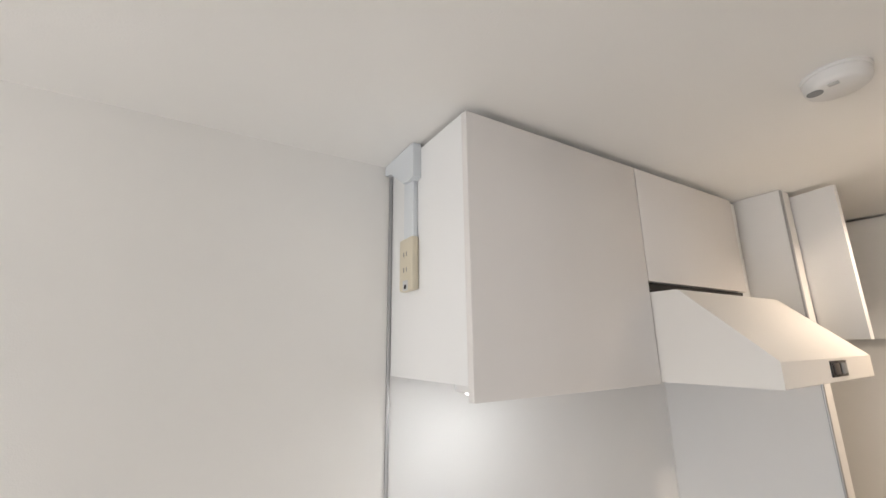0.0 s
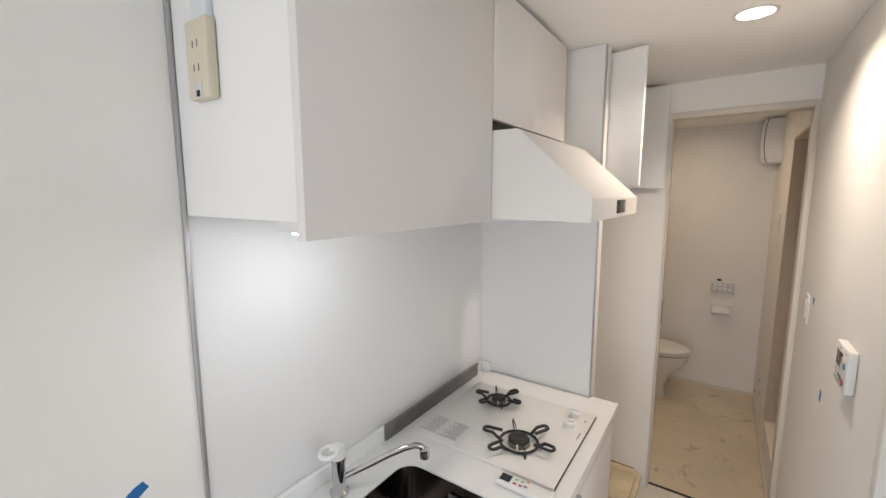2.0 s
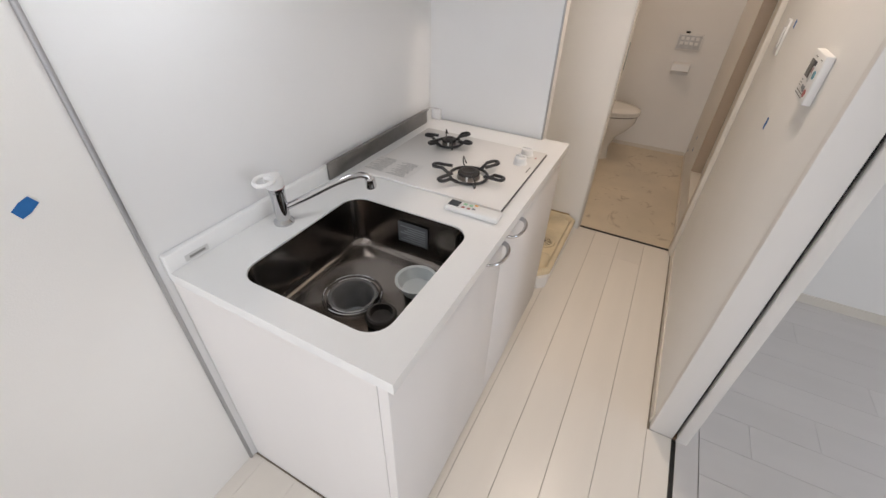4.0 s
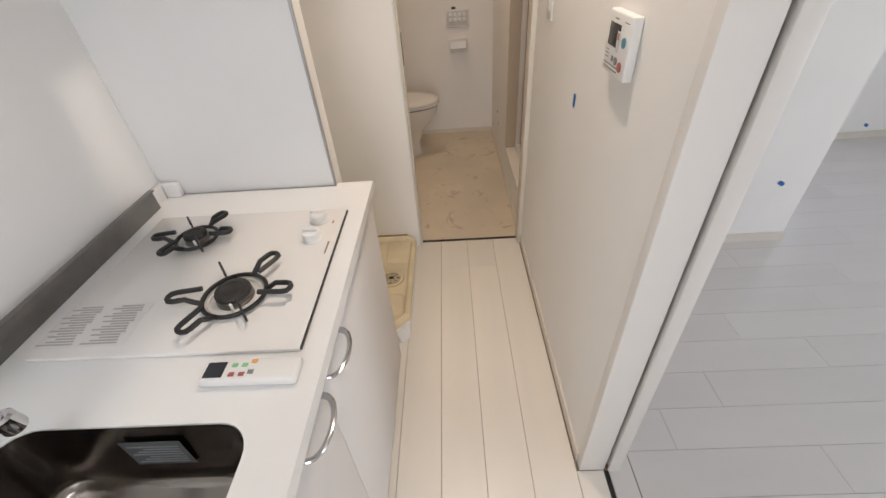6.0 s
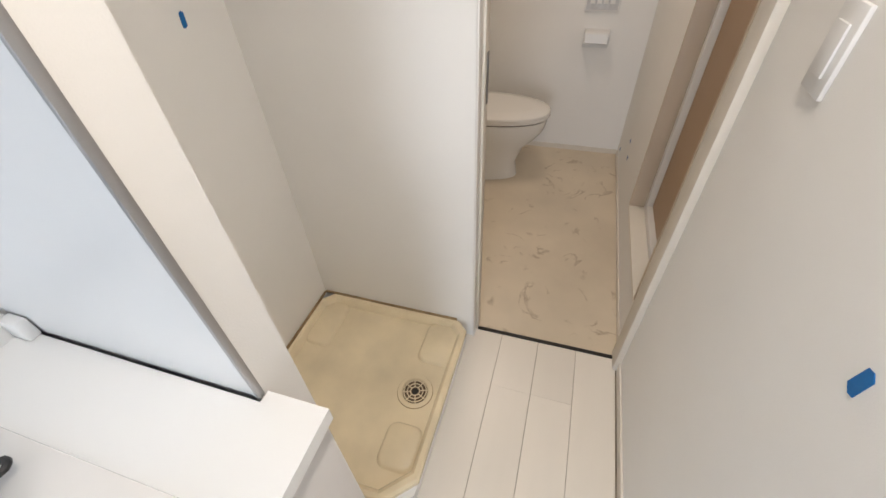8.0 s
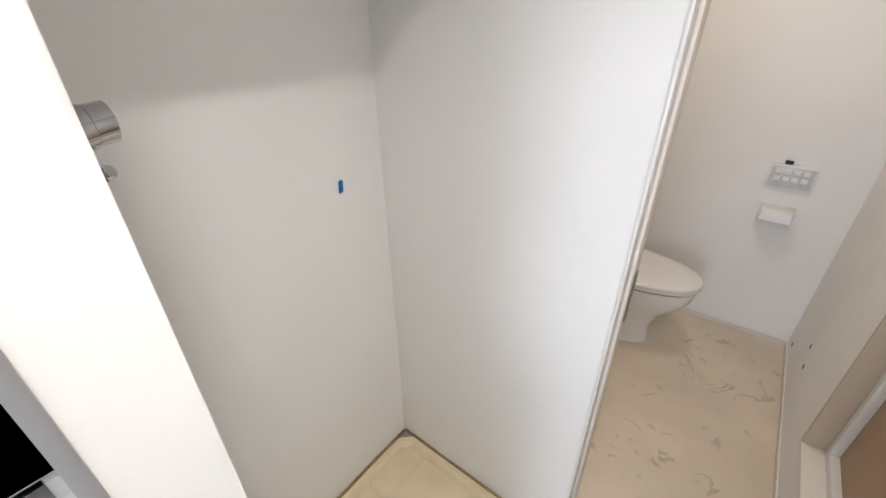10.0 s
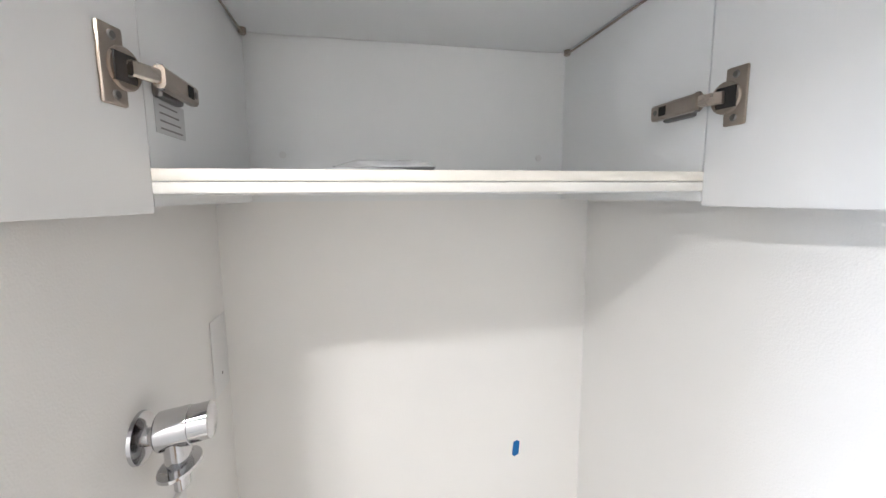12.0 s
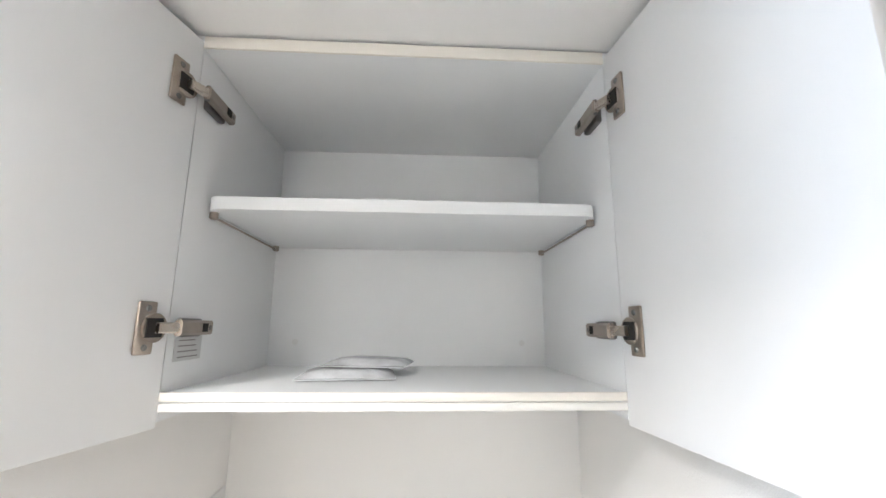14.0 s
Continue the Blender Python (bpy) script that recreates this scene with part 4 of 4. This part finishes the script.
def cab_door(hx, side, angle):
    """An open door: side -1 for the door hung on the lower-x end. Angle in degrees from the open-at-90 position outwards."""
    w, t = 0.308, 0.018
    rot = Matrix.Translation((hx, AY - 0.0025, 0)) @ Matrix.Rotation(radians(angle), 4, "Z")
    x0, x1 = (-t, 0) if side < 0 else (0, t)
    b = B(x0, -w, AZ0 - 0.006, x1, 0, AZ1 - 0.012, 0.0015)
    b.transform(rot)
    d = part("door", b, DOORWHITE, ac, "white door standing open")
    inn = 1 if side < 0 else -1
    for z in (1.820, 2.130):
        c = B(min(0, inn * 0.004), -0.046, z - 0.030, max(0, inn * 0.004), -0.022, z + 0.030, 0.002)
        c.transform(rot)
        h = part("hinge", c, NICKEL, d, "nickel cup hinge")
        c = L((inn * 0.002, -0.024, z), (inn, 0, 0), ((0.017, 0), (0.017, 0.003), (0.016, 0.004), (0.0, 0.0042)), 20)
        c.transform(rot)
        part("cup", c, NICKEL, h)
        for dz in (-0.022, 0.022):
            c = L((inn * 0.004, -0.034, z + dz), (inn, 0, 0), ((0.004, 0), (0.003, 0.0015), (0.0, 0.0017)), 10)
            c.transform(rot)
            part("screw", c, STEELDARK, h)
        a0 = rot @ Vector((inn * 0.010, -0.026, z))
        sx = IX0 if side < 0 else IX1
        a1 = Vector((sx + inn * 0.012, AY + 0.022, z))
        mid = a0.lerp(a1, 0.45) + Vector((inn * 0.008, 0, 0))
        # Dark bar set proud of the cup stands for the shade in its cavity.
        part("cup_shade_bar", oblong(rot @ Vector((inn * 0.0055, -0.037, z)), rot @ Vector((inn * 0.0055, -0.015, z)), 0.022, 0.004), DARK, h)
        part("link", oblong(a0, mid, 0.0125, 0.007), mat("bright_nickel", (0.60, 0.53, 0.45), 0.28, 1.0, stain=0.06, stain_scale=40), h)
        arm = part("arm", oblong(mid - (a1 - mid) * 0.10, Vector((sx + inn * 0.016, AY + 0.064, z)), 0.0185, 0.010), NICKEL, h)
        part("pin", L(mid + Vector((0, 0, -0.0105)), (0, 0, 1), ((0.0, 0), (0.003, 0), (0.003, 0.021), (0.0, 0.021)), 10), STEELDARK, arm)
        part("slot", B(min(sx + inn * 0.020, sx + inn * 0.0222), AY + 0.038, z - 0.0055, max(sx + inn * 0.020, sx + inn * 0.0222), AY + 0.050, z + 0.0055), DARK, arm)
        part("screw", L((sx + inn * 0.0205, AY + 0.057, z), (inn, 0, 0), ((0.004, 0), (0.003, 0.0014), (0.0, 0.0015)), 10), STEELDARK, arm)
        part("mount", B(min(sx, sx + inn * 0.010), AY + 0.012, z - 0.012, max(sx, sx + inn * 0.010), AY + 0.058, z + 0.012, 0.003), STEELDARK, h)
    return d


cab_door(IX0 + 0.001, -1, -13.0)
cab_door(IX1 - 0.001, 1, 5.0)


def packet(name, cx, cy, z, w, d, h, turn):
    """A soft plastic packet: a pillow with crimped ends."""
    bm = bmesh.new()
    nx, ny = 14, 8
    grid = {}
    for s in (0, 1):
        for i in range(nx + 1):
            for j in range(ny + 1):
                u, v = i / nx * 2 - 1, j / ny * 2 - 1
                puff = max(0.0, (1 - abs(u) ** 5)) ** 0.7 * max(0.0, (1 - abs(v) ** 5)) ** 0.7
                wob = noise.noise((u * 3 + cx * 9, v * 3, s + z * 5)) * 0.25
                lift = 0.010 * max(0.0, u - 0.55) * (1 if cy > 1.14 else 0.3)
                hh = h * (0.12 + puff * (0.88 + wob)) + lift if s else lift
                p = Vector((u * w / 2, v * d / 2, hh))
                p = Matrix.Rotation(turn, 3, "Z") @ p
                grid[s, i, j] = bm.verts.new((cx + p.x, cy + p.y, z + p.z + (0.0 if s else 0.0)))
    for s in (0, 1):
        for i in range(nx):
            for j in range(ny):
                f = (grid[s, i, j], grid[s, i + 1, j], grid[s, i + 1, j + 1], grid[s, i, j + 1])
                bm.faces.new(f)
    for i in range(nx):
        for j in (0, ny):
            bm.faces.new((grid[0, i, j], grid[0, i + 1, j], grid[1, i + 1, j], grid[1, i, j]))
    for j in range(ny):
        for i in (0, nx):
            bm.faces.new((grid[0, i, j], grid[0, i, j + 1], grid[1, i, j + 1], grid[1, i, j]))
    seal = []
    for u in (-0.98, 0.98):
        p = Matrix.Rotation(turn, 3, "Z") @ Vector((u * w / 2, -d / 2, 0))
        q = Matrix.Rotation(turn, 3, "Z") @ Vector((u * w / 2, -d / 2 - 0.010, 0))
        seal.append([(cx + p.x, cy + p.y, z + 0.0004), (cx + p.x, cy + p.y, z + 0.0026), (cx + q.x, cy + q.y, z + 0.0022), (cx + q.x, cy + q.y, z + 0.0008)])
    rings(bm, seal)
    return solid(name, bm, FILM, "flat plastic-wrapped packet lying on the cabinet shelf", "packet", "packets in the cabinet")


packet("plastic_packet", 2.372, 1.060, AZ0 + 0.0325, 0.150, 0.11, 0.013, 0.12)
packet("plastic_packet", 2.402, 1.100, AZ0 + 0.0465, 0.140, 0.10, 0.012, -0.12)

# ---- toilet room ----
TCX = 4.085
to = thing("toilet", (TCX, 0.85, 0), "white ceramic toilet with closed lid", "toilet")


def egg(cx, front, back, half, z, n=32):
    """An egg outline, its tip towards -y."""
    mid = front + (back - front) * 0.58
    out = []
    for i in range(n):
        a = 2 * math.pi * i / n
        c, s = math.cos(a), math.sin(a)
        out.append((cx + half * math.copysign(abs(c) ** 0.9, c), mid + (s * (back - mid) if s > 0 else s * (mid - front)), z))
    return out


bm = rings(bmesh.new(), [egg(TCX, 0.60, 1.18, 0.130, 0.0), egg(TCX, 0.605, 1.18, 0.125, 0.02), egg(TCX, 0.615, 1.17, 0.120, 0.10), egg(TCX, 0.575, 1.16, 0.135, 0.20), egg(TCX, 0.505, 1.15, 0.165, 0.27), egg(TCX, 0.468, 1.15, 0.180, 0.32), egg(TCX, 0.457, 1.14, 0.184, 0.37), egg(TCX, 0.455, 1.14, 0.185, 0.385)])
part("bowl", bm, CERAMIC, to)
# Dark-coloured ring gives the shade between bowl and seat.
part("seat_shade_ring", rings(bmesh.new(), [egg(TCX, 0.462, 1.13, 0.18, 0.384), egg(TCX, 0.462, 1.13, 0.18, 0.396)]), mat("seat_shadow_gap", (0.16, 0.14, 0.12), 0.6), to)
part("seat", rings(bmesh.new(), [egg(TCX, 0.448, 1.14, 0.188, 0.394), egg(TCX, 0.443, 1.14, 0.191, 0.40), egg(TCX, 0.443, 1.14, 0.191, 0.412), egg(TCX, 0.448, 1.14, 0.187, 0.416)]), CERAMIC, to)
part("lid", rings(bmesh.new(), [egg(TCX, 0.446, 1.06, 0.188, 0.416), egg(TCX, 0.442, 1.06, 0.192, 0.422), egg(TCX, 0.446, 1.06, 0.19, 0.432), egg(TCX, 0.47, 1.05, 0.172, 0.443), egg(TCX, 0.54, 1.0, 0.12, 0.449)]), CERAMIC, to)
part("tank", B(TCX - 0.2, 1.04, 0.40, TCX + 0.2, 1.225, 0.78, 0.02, 3), CERAMIC, to)
wr = thing("washlet_control", (XE, 0.27, 0.9), "white bidet control panel in clear film on toilet wall", "control panel")
part("case", B(XE - 0.014, 0.183, 0.835, XE - 0.0005, 0.362, 0.952, 0.003), PLASTIC, wr)
part("button_field", B(XE - 0.0155, 0.192, 0.845, XE - 0.014, 0.353, 0.942, 0.0005), mat("panel_grey", (0.62, 0.63, 0.64), 0.25, stain=0.15, stain_scale=40), wr)
for i in range(4):
    for j in range(2):
        part("button", B(XE - 0.018, 0.210 + i * 0.034, 0.875 + j * 0.034, XE - 0.0155, 0.234 + i * 0.034, 0.897 + j * 0.034, 0.001), PLASTIC, wr)
part("clip", B(XE - 0.018, 0.285, 0.955, XE - 0.0005, 0.315, 0.968, 0.002), DARK, wr, "small dark clip on top")
ph = thing("paper_holder", (XE, 0.27, 0.66), "white plastic toilet-paper holder", "paper holder")
part("back_plate", B(XE - 0.012, 0.205, 0.655, XE - 0.0005, 0.340, 0.752, 0.003), PLASTIC, ph)
part("cover", B(XE - 0.075, 0.212, 0.742, XE - 0.010, 0.333, 0.750, 0.003), PLASTIC, ph)
for y in (0.205, 0.333):
    part("arm", B(XE - 0.085, y, 0.685, XE - 0.010, y + 0.007, 0.750, 0.003), PLASTIC, ph)
part("flap", rings(bmesh.new(), [[(XE - 0.080, y, 0.750), (XE - 0.087, y, 0.744), (XE - 0.094, y, 0.700), (XE - 0.091, y, 0.696), (XE - 0.084, y, 0.735)] for y in (0.213, 0.332)]), PLASTIC, ph)
part("roller", L((XE - 0.062, 0.212, 0.700), (0, 1, 0), ((0.014, 0), (0.014, 0.121)), 18), PLASTIC, ph)
vf = thing("wall_fan_unit", (4.30, 0.05, 1.9), "white wall-mounted fan unit with curved front near ceiling", "fan unit")
prof = [(0.0005, 1.90), (0.10, 1.90), (0.115, 1.93), (0.125, 2.00), (0.127, 2.08), (0.122, 2.16), (0.110, 2.21), (0.0005, 2.21)]
part("case", rings(bmesh.new(), [[(x, y, z) for y, z in prof] for x in (4.19, 4.45)]), PLASTIC, vf)
part("front_seam", sweep(bmesh.new(), [(4.189, y - 0.018, z) for y, z in prof[1:7]], 0.0022, 6), DARK, vf)

# ---- floors ----
structure("floor_toilet", B(JX0 + 0.050, 0, -0.05, XE, YB, 0.004), MARBLE, "beige marbled vinyl floor of the toilet", "floor")
fk = structure("floor_kitchen", B(XW, -0.168, -0.05, JX0 + 0.038, YB, -0.002), SEAM, "pale wood plank floor of the passage", "floor")
fr_ = structure("floor_room", B(XW, -3.8, -0.05, 3.99, -0.168, -0.002), mat("grey_seam", (0.48, 0.46, 0.44), 0.8), "white plank floor of the next room", "floor")
PW = 0.1467


def plank_mesh(name, length, material, along_x):
    a = B(0, 0, -0.003, length - 0.0004, PW - 0.0018, 0.004, 0.0007, 1) if along_x else B(0, 0, -0.003, PW - 0.001, length - 0.0008, 0.004, 0.0006, 1)
    return mesh_from(name, a, material, 0)


def lay(parent, me, x, y):
    ob = new("plank", me)
    ob.parent = parent
    ob.location = (x, y, 0)


for r in range(5):
    y = 0.012 + PW * r
    cuts = [XW, (-0.9, 0.80, 0.80, -0.3, 0.1)[r], (0.9, 2.618, 2.618, 1.518, 1.918)[r], JX0 + 0.036] if r in (1, 2) else [XW, (-0.9, 0, 0, -0.3, 0.1)[r], JX0 + 0.036]
    for x0, x1 in zip(cuts, cuts[1:]):
        lay(fk, plank_mesh("plank", x1 - x0, PLANK, True), x0, y)
for r in range(5, 9):
    y = 0.012 + PW * r
    wd = min(PW - 0.001, YB - y)
    for x0, x1 in zip((XW, (-0.5, -1.0, 0.2, -0.7)[r - 5]), ((-0.5, -1.0, 0.2, -0.7)[r - 5], UX0 - 0.002)):
        lay(fk, mesh_from("plank", B(0, 0, -0.003, x1 - x0 - 0.0004, wd, 0.004, 0.0006, 1), PLANK, 0), x0, y)
lay(fk, mesh_from("plank", B(0, 0, -0.003, 2.12, 0.084, 0.004, 0.0009, 1), PLANK, 0), -0.55, -0.074)
lay(fk, mesh_from("plank", B(0, 0, -0.003, 3.26, 0.074, 0.004, 0.0009, 1), PLANK2, 0), -0.55, -0.165)
m_room = plank_mesh("plank", 0.909, PLANK2, False)
gx = -2.04
for r in range(43):
    x = gx + PW * r
    if x > 3.89:
        break
    y = -0.1675
    off = (0.28, 0.74, 0.51, 0.03)[r % 4]
    first = True
    while y > -3.7:
        ln = 0.909 if not first else max(0.05, 0.909 - off)
        first = False
        y0 = max(y - ln, -3.7)
        if y - y0 > 0.02:
            lay(fr_, m_room if abs(y - y0 - 0.909) < 1e-4 else plank_mesh("plank", y - y0, PLANK2, False), x, y0)
        y -= ln
part("floor_track", B(0.575, -0.090, -0.006, 1.570, -0.077, 0.0015), DARK, fk, "dark sliding-door floor groove")
